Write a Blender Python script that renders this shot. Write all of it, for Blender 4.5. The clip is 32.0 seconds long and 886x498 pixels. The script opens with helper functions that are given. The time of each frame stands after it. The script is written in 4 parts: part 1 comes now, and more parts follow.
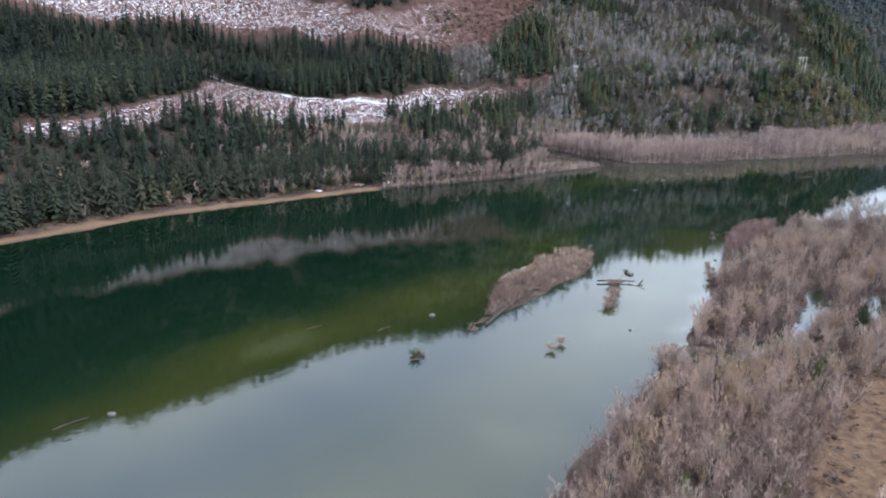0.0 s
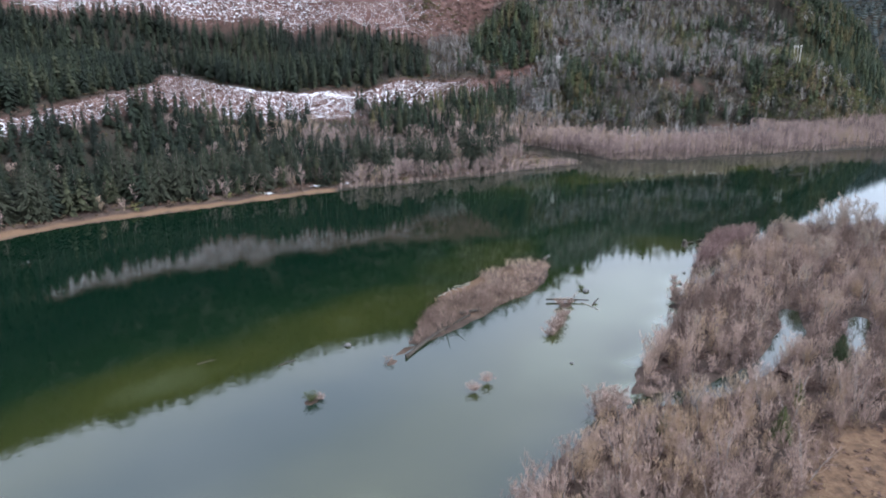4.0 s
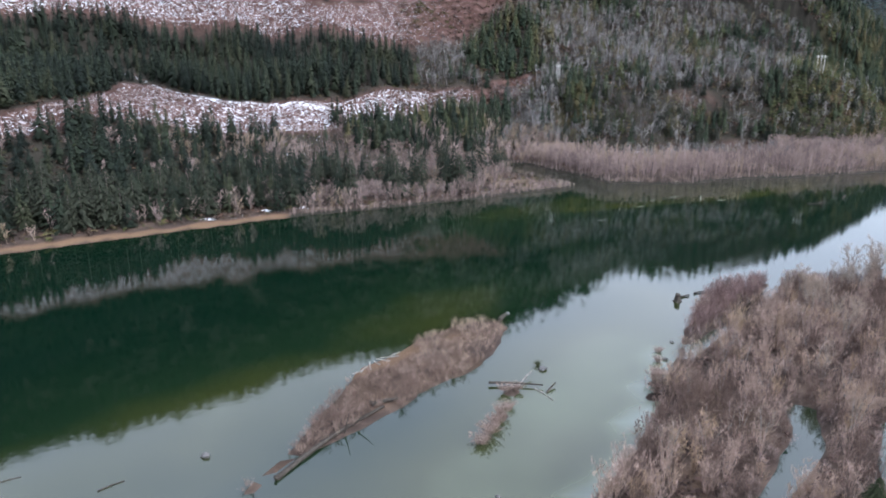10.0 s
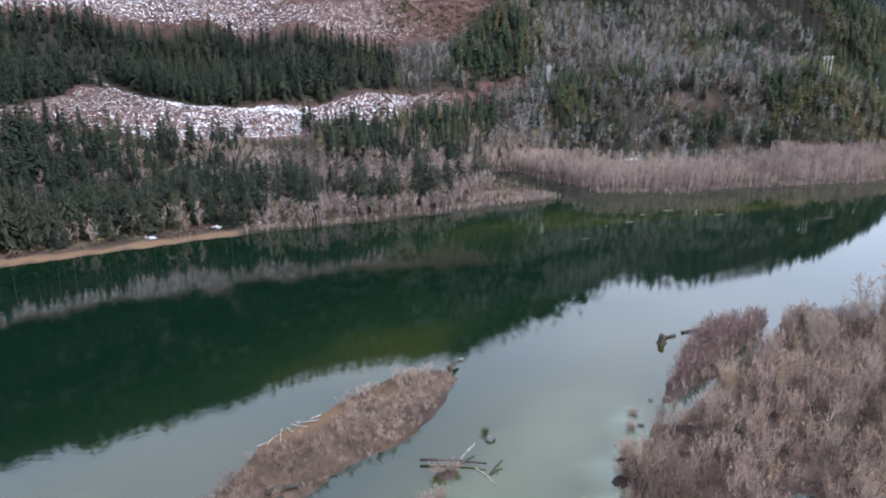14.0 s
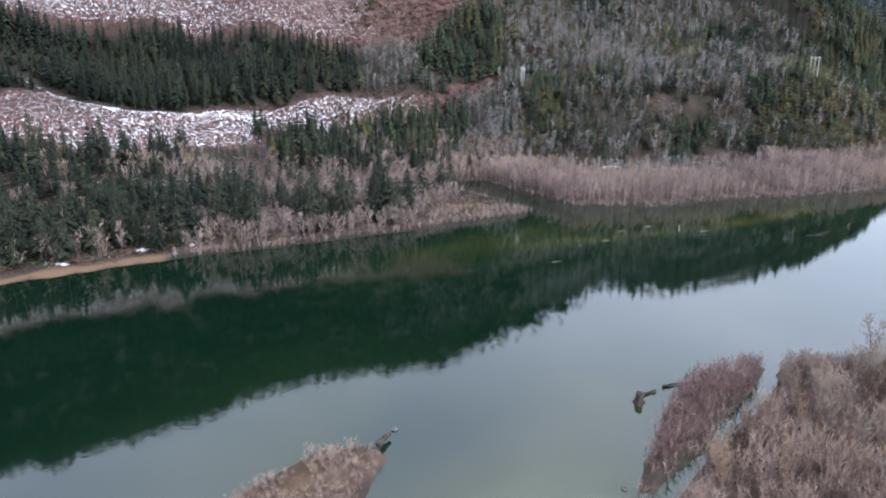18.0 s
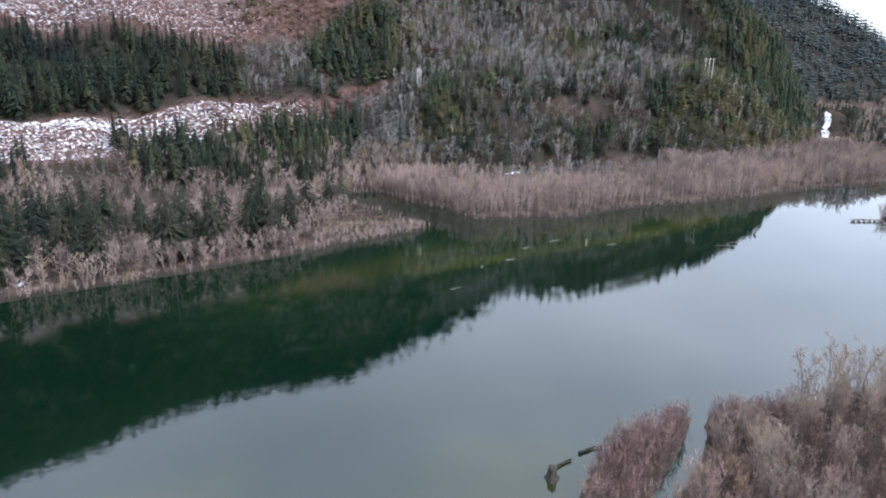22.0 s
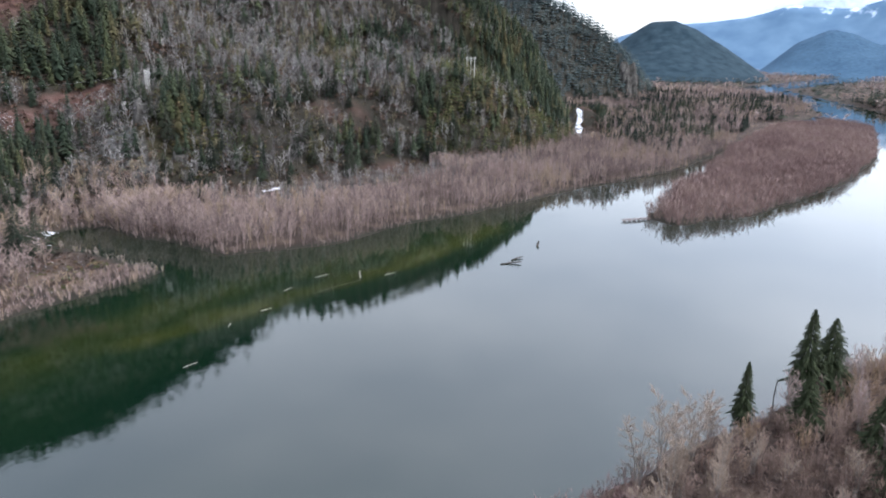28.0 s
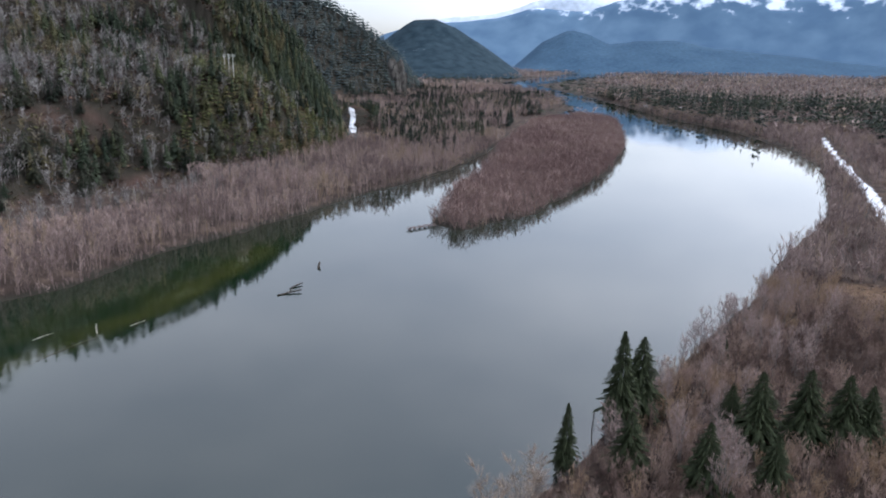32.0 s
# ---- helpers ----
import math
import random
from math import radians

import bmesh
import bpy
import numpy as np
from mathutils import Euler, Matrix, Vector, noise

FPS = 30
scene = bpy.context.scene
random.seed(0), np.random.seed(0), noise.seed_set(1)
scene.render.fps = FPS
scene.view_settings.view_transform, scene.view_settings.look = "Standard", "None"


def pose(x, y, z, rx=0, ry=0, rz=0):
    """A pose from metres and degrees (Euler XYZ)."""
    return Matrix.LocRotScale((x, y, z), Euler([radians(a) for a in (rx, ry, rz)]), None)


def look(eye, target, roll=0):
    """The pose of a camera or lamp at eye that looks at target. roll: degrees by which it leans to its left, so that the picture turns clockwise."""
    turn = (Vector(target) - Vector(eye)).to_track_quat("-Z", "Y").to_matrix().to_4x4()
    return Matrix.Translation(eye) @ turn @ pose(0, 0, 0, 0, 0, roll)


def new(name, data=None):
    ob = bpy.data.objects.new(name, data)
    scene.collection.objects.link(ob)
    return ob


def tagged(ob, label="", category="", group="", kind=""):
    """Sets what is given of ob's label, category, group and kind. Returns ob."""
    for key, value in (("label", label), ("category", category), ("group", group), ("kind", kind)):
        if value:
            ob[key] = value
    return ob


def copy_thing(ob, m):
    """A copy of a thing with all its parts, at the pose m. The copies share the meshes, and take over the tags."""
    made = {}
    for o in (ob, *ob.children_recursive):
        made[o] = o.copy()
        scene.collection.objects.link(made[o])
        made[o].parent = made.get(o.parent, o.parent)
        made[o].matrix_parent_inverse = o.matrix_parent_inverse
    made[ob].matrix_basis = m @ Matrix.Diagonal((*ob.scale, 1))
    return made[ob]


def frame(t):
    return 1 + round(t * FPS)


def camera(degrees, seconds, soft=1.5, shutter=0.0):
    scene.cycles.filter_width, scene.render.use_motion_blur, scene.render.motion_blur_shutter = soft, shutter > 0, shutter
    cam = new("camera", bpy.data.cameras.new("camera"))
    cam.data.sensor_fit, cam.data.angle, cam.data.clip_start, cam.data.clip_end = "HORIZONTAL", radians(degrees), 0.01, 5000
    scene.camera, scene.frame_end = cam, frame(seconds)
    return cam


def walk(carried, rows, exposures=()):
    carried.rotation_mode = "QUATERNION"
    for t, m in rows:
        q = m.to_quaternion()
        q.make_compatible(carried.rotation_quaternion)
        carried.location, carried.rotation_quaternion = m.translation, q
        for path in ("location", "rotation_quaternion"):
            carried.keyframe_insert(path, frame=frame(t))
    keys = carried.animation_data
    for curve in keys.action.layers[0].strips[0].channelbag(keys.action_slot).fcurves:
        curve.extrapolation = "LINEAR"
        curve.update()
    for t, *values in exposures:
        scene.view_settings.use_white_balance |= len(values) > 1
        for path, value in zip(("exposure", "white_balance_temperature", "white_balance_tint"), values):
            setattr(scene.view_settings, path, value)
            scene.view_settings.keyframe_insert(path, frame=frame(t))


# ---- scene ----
cam = camera(66.0, 32.0, soft=1.9)
PATH = [
    (0, (-5.635, 7.253, 64.46), (-5.486, 9.171, 63.913), 0.2),
    (0.5, (-3.049, 9.768, 64.382), (-2.902, 11.684, 63.83), -0.0),
    (1, (-0.386, 12.337, 64.308), (-0.239, 14.253, 63.753), -0.0),
    (1.5, (2.396, 14.94, 64.23), (2.544, 16.855, 63.673), -0.1),
    (2, (5.264, 17.607, 64.153), (5.413, 19.521, 63.594), -0.2),
    (2.5, (8.065, 20.377, 64.087), (8.213, 22.291, 63.524), -0.3),
    (3, (10.677, 23.287, 64.057), (10.821, 25.2, 63.491), -0.3),
    (3.5, (13.108, 26.33, 64.081), (13.251, 28.242, 63.513), -0.2),
    (5.5, (22.025, 39.262, 64.745), (22.15, 41.174, 64.172), -0.3),
    (6, (24.09, 42.58, 64.866), (24.21, 44.493, 64.294), -0.2),
    (6.5, (26.024, 45.883, 65.0), (26.138, 47.797, 64.431), -0.1),
    (7, (27.886, 49.146, 65.133), (27.996, 51.061, 64.567), -0.0),
    (7.5, (29.738, 52.365, 65.255), (29.844, 54.281, 64.69), 0.1),
    (8, (31.57, 55.52, 65.32), (31.671, 57.437, 64.757), 0.2),
    (8.5, (33.442, 58.727, 65.345), (33.539, 60.645, 64.785), 0.2),
    (9, (35.345, 62.058, 65.393), (35.439, 63.976, 64.834), 0.2),
    (9.5, (37.27, 65.484, 65.438), (37.362, 67.403, 64.88), 0.2),
    (10, (39.145, 68.868, 65.44), (39.236, 70.787, 64.883), 0.3),
    (10.5, (40.993, 72.195, 65.412), (41.082, 74.114, 64.855), 0.2),
    (11, (42.836, 75.582, 65.397), (42.925, 77.502, 64.842), 0.2),
    (11.5, (44.724, 78.925, 65.44), (44.812, 80.844, 64.883), 0.2),
    (12, (46.608, 82.251, 65.527), (46.695, 84.171, 64.971), 0.2),
    (12.5, (48.607, 85.522, 65.618), (48.693, 87.442, 65.063), 0.2),
    (13, (50.626, 88.73, 65.668), (50.71, 90.65, 65.112), 0.1),
    (13.5, (52.436, 91.955, 65.674), (52.518, 93.875, 65.118), 0.2),
    (15.5, (58.836, 105.33, 65.786), (58.906, 107.25, 65.229), 0.2),
    (16, (60.239, 108.866, 65.831), (60.314, 110.786, 65.274), 0.2),
    (16.5, (61.574, 112.535, 65.905), (61.661, 114.454, 65.349), 0.2),
    (17, (62.858, 116.2, 65.947), (62.963, 118.119, 65.39), 0.3),
    (17.5, (64.117, 119.841, 65.961), (64.234, 121.758, 65.404), 0.3),
    (18, (65.357, 123.48, 65.968), (65.48, 125.397, 65.412), 0.3),
    (18.5, (66.583, 127.04, 66.009), (66.713, 128.958, 65.455), 0.3),
    (19, (67.811, 130.464, 66.067), (67.954, 132.38, 65.514), 0.3),
    (19.5, (68.96, 133.902, 66.117), (69.128, 135.817, 65.565), 0.4),
    (20, (70.118, 137.351, 66.128), (70.337, 139.261, 65.576), 0.5),
    (20.5, (71.26, 140.774, 66.1), (71.53, 142.678, 65.549), 0.5),
    (21, (72.442, 144.168, 66.065), (72.758, 146.064, 65.513), 0.5),
    (21.5, (73.667, 147.492, 66.029), (74.017, 149.382, 65.478), 0.5),
    (22, (74.93, 150.794, 66.004), (75.313, 152.677, 65.451), 0.5),
    (22.5, (76.262, 154.121, 65.985), (76.685, 155.996, 65.432), 0.5),
    (23, (77.628, 157.45, 65.948), (78.099, 159.314, 65.396), 0.6),
    (23.5, (79.074, 160.778, 65.903), (79.592, 162.629, 65.351), 0.5),
    (24, (80.572, 164.098, 65.867), (81.135, 165.937, 65.316), 0.5),
    (24.5, (82.161, 167.431, 65.822), (82.747, 169.279, 65.33), 0.2),
    (26.5, (88.897, 180.638, 65.376), (89.695, 182.388, 64.827), 0.5),
    (27, (90.741, 183.764, 65.291), (91.6, 185.485, 64.743), 0.5),
    (27.5, (92.682, 186.779, 65.207), (93.598, 188.47, 64.659), 0.5),
    (28, (94.685, 189.784, 65.141), (95.658, 191.444, 64.594), 0.5),
    (28.5, (96.806, 192.689, 65.093), (97.822, 194.323, 64.546), 0.5),
    (29, (99.001, 195.474, 65.094), (100.071, 197.073, 64.547), 0.5),
    (29.5, (101.186, 198.132, 65.098), (102.322, 199.684, 64.551), 0.5),
    (30, (103.344, 200.713, 65.139), (104.544, 202.216, 64.591), 0.5),
    (30.5, (105.599, 203.234, 65.228), (106.864, 204.683, 64.68), 0.5),
    (31, (107.86, 205.598, 65.341), (109.188, 206.989, 64.792), 0.5),
    (31.5, (110.07, 207.907, 65.434), (111.46, 209.236, 64.884), 0.6),
    (32, (112.235, 210.181, 65.5), (113.688, 211.441, 64.951), 0.8),
]
SKY_STRENGTH, SUN_STRENGTH, EXPOSURE = 0.15, 0.3, 1.4
walk(cam, [(t, look(eye, aim, roll)) for t, eye, aim, roll in PATH], [(0.0, EXPOSURE, 5800, 11), (19.0, EXPOSURE, 5800, 11), (28.0, EXPOSURE - 0.05, 6060, 11), (32.0, EXPOSURE - 0.6, 5990, 12)])

# ---- world and light: overcast winter afternoon ----
world = bpy.data.worlds.new("overcast_sky")
scene.world = world
world.use_nodes = True
wn, wl = world.node_tree.nodes, world.node_tree.links
wn.clear()
SUN_EL, SUN_AZ = radians(40), radians(125)
sky = wn.new("ShaderNodeTexSky")
sky.sky_type = "NISHITA"
sky.sun_disc = False
sky.sun_elevation, sky.sun_rotation = SUN_EL, SUN_AZ
sky.dust_density, sky.ozone_density = 1.5, 1.5
hsv = wn.new("ShaderNodeHueSaturation")
hsv.inputs["Saturation"].default_value = 0.26
hsv.inputs["Value"].default_value = 1.0
wl.new(sky.outputs[0], hsv.inputs["Color"])
wcoord = wn.new("ShaderNodeTexCoord")
wmap = wn.new("ShaderNodeMapping")
wmap.inputs["Scale"].default_value = (1.6, 1.6, 4.5)
wl.new(wcoord.outputs["Generated"], wmap.inputs[0])
cloud = wn.new("ShaderNodeTexNoise")
cloud.inputs["Scale"].default_value = 1.6
cloud.inputs["Detail"].default_value = 5.0
wl.new(wmap.outputs[0], cloud.inputs["Vector"])
cramp = wn.new("ShaderNodeValToRGB")
cramp.color_ramp.elements[0].position, cramp.color_ramp.elements[0].color = 0.3, (0.80, 0.82, 0.86, 1)
cramp.color_ramp.elements[1].position, cramp.color_ramp.elements[1].color = 0.7, (1.12, 1.1, 1.08, 1)
wl.new(cloud.outputs[0], cramp.inputs[0])
wmul = wn.new("ShaderNodeMix")
wmul.data_type, wmul.blend_type = "RGBA", "MULTIPLY"
wmul.inputs[0].default_value = 1.0
wl.new(hsv.outputs[0], wmul.inputs[6])
wl.new(cramp.outputs[0], wmul.inputs[7])
wsep = wn.new("ShaderNodeSeparateXYZ")
wl.new(wcoord.outputs["Generated"], wsep.inputs[0])
wup = wn.new("ShaderNodeMapRange")
wup.inputs["To Min"].default_value, wup.inputs["To Max"].default_value = 0.85, 3.1
wl.new(wsep.outputs["Z"], wup.inputs["Value"])
wmul2 = wn.new("ShaderNodeMix")
wmul2.data_type, wmul2.blend_type = "RGBA", "MULTIPLY"
wmul2.inputs[0].default_value = 1.0
wl.new(wmul.outputs[2], wmul2.inputs[6])
wl.new(wup.outputs[0], wmul2.inputs[7])
back = wn.new("ShaderNodeBackground")
back.inputs[1].default_value = SKY_STRENGTH
wl.new(wmul2.outputs[2], back.inputs[0])
wout = wn.new("ShaderNodeOutputWorld")
wl.new(back.outputs[0], wout.inputs[0])

sun = new("sun", bpy.data.lights.new("sun", "SUN"))
sun.data.energy, sun.data.angle, sun.data.color = SUN_STRENGTH, radians(25), (1.0, 0.95, 0.9)
sun.rotation_euler = (radians(90) - SUN_EL, 0, math.pi - SUN_AZ)


# ---- the lie of the land ----
def hash2(i, j, seed):
    h = np.sin(i * 127.1 + j * 311.7 + seed * 74.7) * 43758.5453
    return h - np.floor(h)


def value_noise(x, y, seed=0):
    i, j = np.floor(x), np.floor(y)
    u, v = x - i, y - j
    u, v = u * u * (3 - 2 * u), v * v * (3 - 2 * v)
    a, b = hash2(i, j, seed), hash2(i + 1, j, seed)
    c, d = hash2(i, j + 1, seed), hash2(i + 1, j + 1, seed)
    return (a * (1 - u) + b * u) * (1 - v) + (c * (1 - u) + d * u) * v - 0.5


def fbm(x, y, size, seed=0, octaves=4):
    s, amp = 0.0, 1.0
    for k in range(octaves):
        s = s + amp * value_noise(x / size, y / size, seed + k)
        size, amp = size / 2.03, amp / 2
    return s


def line_distance(x, y, pts, along=False):
    """Distance to a polyline; along: also the x of the nearest point on it."""
    best, ux = np.full(np.shape(x), 1e9), np.zeros(np.shape(x))
    for (ax, ay), (bx, by) in zip(pts[:-1], pts[1:]):
        t = np.clip(((x - ax) * (bx - ax) + (y - ay) * (by - ay)) / ((bx - ax) ** 2 + (by - ay) ** 2), 0, 1)
        d = np.hypot(x - ax - t * (bx - ax), y - ay - t * (by - ay))
        near = d < best
        best, ux = np.where(near, d, best), np.where(near, ax + t * (bx - ax), ux)
    return (best, ux) if along else best


def inside(x, y, pts):
    odd = np.zeros(np.shape(x), bool)
    for (ax, ay), (bx, by) in zip(pts, pts[1:] + pts[:1]):
        if ay != by:
            odd ^= ((ay > y) != (by > y)) & (x < (bx - ax) * (y - ay) / (by - ay) + ax)
    return odd


def area_distance(x, y, pts):
    d = line_distance(x, y, pts + pts[:1])
    return np.where(inside(x, y, pts), d, -d)


NORTH_SHORE = [(-2500, -900), (-400, 20), (-230, 150), (-143, 247), (-107, 285), (-55, 318), (5, 350), (50, 368), (90, 388),
               (123, 406), (141, 415), (182, 412), (220, 427), (254, 431), (314, 447), (360, 456), (418, 468),
               (490, 500), (600, 553), (700, 603), (800, 640), (900, 672), (985, 737), (1080, 822), (1165, 915), (1270, 1020), (1420, 1180), (1500, 1230)]
NORTH_LAND = NORTH_SHORE + [(3000, 1800), (9000, 2600), (9000, 9000), (-9000, 9000), (-9000, -900)]
SOUTH_SHORE = [(-400, -300), (-60, -80), (-30, 0), (-8, 50), (21, 98), (40, 120), (64, 148), (73, 164), (86, 181), (99, 207), (110, 231),
               (123, 246), (138, 254), (180, 258), (291, 262), (385, 269), (445, 275), (522, 292), (596, 314), (673, 351), (764, 424),
               (834, 506), (1020, 680), (1116, 765), (1200, 855), (1310, 965), (1480, 1120)]
SOUTH_LAND = SOUTH_SHORE + [(3000, 1600), (9000, 2300), (9000, -9000), (-400, -9000)]
LONG_ISLAND = [(312, 390), (311, 373), (337, 368), (359, 370), (473, 397), (588, 444), (690, 500), (772, 550), (790, 610), (690, 594),
               (580, 540), (480, 484), (430, 455), (370, 424)]
BAR = [(10, 158), (16, 158), (20, 166), (27, 172), (36, 181), (42, 189), (51, 198), (59, 210), (64, 226), (60, 230), (50, 229), (42, 220), (33, 209), (26, 204),
       (22, 191), (16, 174), (12, 166)]
ISLETS = [(52, 175, 1.8), (55, 181, 1.8), (58.5, 191, 1.6), (53, 136, 2.6), (30, 147.5, 0.9), (33, 151, 0.8), (-1, 146, 0.9), (89, 193, 1.3), (87, 188, 1.1)]
INLET, INLET_R = [(131, 410), (122, 432), (110, 448), (102, 466)], 11.5
CHANNELS = [([(150, 260), (137, 242), (114, 220), (101, 207)], 2.0), ([(113, 182), (108, 170), (91, 153), (75, 143), (58, 141)], 2.6),
            ([(128, 176), (118, 163), (110, 150)], 2.2)]
FOOT = [(-3000, -700), (-600, 50), (-300, 190), (-180, 262), (-117, 312), (-65, 370), (-15, 410), (25, 445), (70, 475), (120, 505), (186, 512),
        (243, 530), (300, 532), (380, 545), (440, 580), (480, 640), (507, 705), (522, 780), (600, 840), (700, 880), (830, 920), (930, 960), (980, 1010), (970, 1900)]
HILLS = FOOT + [(-3000, 6000)]


def shore(x, y):
    """Metres inland of the water's edge; negative over water."""
    wob = 3.0 * fbm(x, y, 22, 3) + 1.2 * fbm(x, y, 5, 9, 2)
    d = np.maximum(area_distance(x, y, NORTH_LAND), area_distance(x, y, SOUTH_LAND)) + wob
    d = np.maximum(d, area_distance(x, y, LONG_ISLAND) + wob)
    d = np.maximum(d, area_distance(x, y, BAR) + 0.8 * wob - 2.2)
    d = np.minimum(d, line_distance(x, y, INLET) - INLET_R - wob)
    for pts, r in CHANNELS:
        d = np.minimum(d, line_distance(x, y, pts) - r - 0.35 * wob)
    for cx, cy, r in ISLETS:
        d = np.maximum(d, np.minimum(r - np.hypot(x - cx, y - cy) + 0.3 * wob, 0.6))
    return d


def ramp(v, a, b):
    t = np.clip((v - a) / (b - a), 0, 1)
    return t * t * (3 - 2 * t)


def knoll(x, y, cx, cy, r, h):
    return h * np.exp(-((x - cx) ** 2 + (y - cy) ** 2) / (r * r))


def height(x, y):
    d = shore(x, y)
    bank = np.where(d > 0, 0.15 + 1.5 * (1 - np.exp(-np.maximum(d, 0) / 7)) + np.clip(d, 0, 60) * 0.012, np.maximum(d * 0.16, -5))
    bank = np.where((area_distance(x, y, BAR) > -3) & (d > 0), 0.08 + 0.5 * (bank - 0.15), bank)
    z = bank + np.where(d > 2, 0.5 * fbm(x, y, 14, 5), 0)
    foot, u = line_distance(x, y, FOOT, True)
    f = np.where(inside(x, y, HILLS), foot, 0.0)
    f = np.maximum(f + 9 * fbm(x, y, 70, 21) * ramp(f, 0, 60), 0)
    at_u = (-117, 0, 60, 120, 200, 300, 440, 478, 580, 850)
    steps = [np.interp(u, at_u, row) for row in (
        (18, 14, 18, 20, 36, 40, 28, 66, 28, 45), (38, 34, 38, 40, 55, 52, 54, 102, 66, 95),
        (41, 40, 66, 66, 70, 62, 90, 128, 105, 130), (50, 52, 104, 100, 95, 88, 124, 150, 140, 155))]
    steep = np.interp(u, (0, 120, 200, 300), (0.8, 0.8, 0.84, 0.88))
    cap = np.interp(u, (-600, -100, 0, 25, 60, 120, 145, 200, 243, 300, 400, 440, 480, 530, 640, 720, 800, 860, 910, 960, 1000),
                    (485, 465, 448, 435, 380, 342, 328, 338, 336, 300, 235, 200, 158, 165, 225, 228, 190, 150, 88, 32, 8))
    hill = steps[3] + np.maximum(f - 160, 0) * steep
    low, knots = 0.0, (0, 30, 70, 110, 160)
    for k, top in enumerate(steps):
        hill = np.where((f >= knots[k]) & (f < knots[k + 1]), low + (top - low) * (f - knots[k]) / (knots[k + 1] - knots[k]), hill)
        low = top
    hill = cap - np.log1p(np.exp(np.clip((cap - hill) / 22, -40, 40))) * 22
    hill = np.maximum(hill, 0) + (10 * fbm(x, y, 110, 40) + 4 * fbm(x, y, 30, 50)) * ramp(f, 60, 240)
    hill = hill + 3 * fbm(x, y, 26, 61) * ramp(f, 5, 50)
    hill = hill + knoll(x, y, 140, 553, 18, 11) + knoll(x, y, 330, 573, 30, 10)
    return z + np.where(f > 0, hill, 0) + knoll(x, y, 516, 664, 20, 20)


def ground_z(x, y):
    return float(height(np.array([float(x)]), np.array([float(y)]))[0])


def near_field(lo, hi, step, far, grow=1.09):
    """Grid lines: even from lo to hi, then ever wider out to far on both sides."""
    mid = list(np.arange(lo, hi + 0.1, step))
    up, s = [hi], step
    while up[-1] < far:
        s = min(s * grow, 260)
        up.append(up[-1] + s)
    down, s = [lo], step
    while down[-1] > -far:
        s = min(s * grow, 260)
        down.append(down[-1] - s)
    return np.array(down[:0:-1] + mid + up[1:])


def mesh_from(name, verts, tris, mat, smooth=False, tint=None):
    me = bpy.data.meshes.new(name)
    n, m = len(verts), len(tris)
    me.vertices.add(n)
    me.vertices.foreach_set("co", np.asarray(verts, np.float32).ravel())
    me.loops.add(m * 3)
    me.loops.foreach_set("vertex_index", np.asarray(tris, np.int32).ravel())
    me.polygons.add(m)
    me.polygons.foreach_set("loop_start", np.arange(0, m * 3, 3, dtype=np.int32))
    if smooth:
        me.polygons.foreach_set("use_smooth", np.ones(m, bool))
    if tint is not None:
        me.attributes.new("tint", "FLOAT", "POINT").data.foreach_set("value", np.asarray(tint, np.float32))
    me.materials.append(mat)
    me.update()
    return me


# ---- materials ----
def material(name, rough=0.8, spec=0.3):
    m = bpy.data.materials.new(name)
    m.use_nodes = True
    b = m.node_tree.nodes["Principled BSDF"]
    b.inputs["Roughness"].default_value = rough
    b.inputs["Specular IOR Level"].default_value = spec
    return m, m.node_tree.nodes, m.node_tree.links, b


def ramp_node(nodes, stops):
    r = nodes.new("ShaderNodeValToRGB")
    e = r.color_ramp.elements
    while len(e) < len(stops):
        e.new(0.5)
    for k, (p, c) in enumerate(stops):
        e[k].position, e[k].color = p, (*c, 1)
    return r


def noise_node(nodes, links, scale, detail=4.0, coord=None):
    n = nodes.new("ShaderNodeTexNoise")
    n.inputs["Scale"].default_value, n.inputs["Detail"].default_value = scale, detail
    if coord is None:
        coord = nodes.new("ShaderNodeNewGeometry").outputs["Position"]
    links.new(coord, n.inputs["Vector"])
    return n


def blend(nodes, links, fac, a, b, mode="MIX"):
    mx = nodes.new("ShaderNodeMix")
    mx.data_type, mx.blend_type = "RGBA", mode
    for sock, v in ((0, fac), (6, a), (7, b)):
        if isinstance(v, (int, float)):
            mx.inputs[sock].default_value = v
        elif isinstance(v, tuple):
            mx.inputs[sock].default_value = (*v, 1)
        else:
            links.new(v, mx.inputs[sock])
    return mx.outputs[2]


def foliage(name, stops, rough=0.85, grain=0.6):
    """Leaves, needles or twigs: a tone for each tree and a finer one for each spray."""
    m, n, l, b = material(name, rough, 0.15)
    at = n.new("ShaderNodeAttribute")
    at.attribute_name = "tint"
    r = ramp_node(n, stops)
    l.new(at.outputs["Fac"], r.inputs[0])
    geo = n.new("ShaderNodeNewGeometry")
    v = n.new("ShaderNodeMapRange")
    v.inputs["To Min"].default_value, v.inputs["To Max"].default_value = 1 - grain * 0.6, 1 + grain * 0.6
    l.new(geo.outputs["Random Per Island"], v.inputs["Value"])
    l.new(blend(n, l, 1.0, r.outputs[0], v.outputs[0], "MULTIPLY"), b.inputs["Base Color"])
    return m


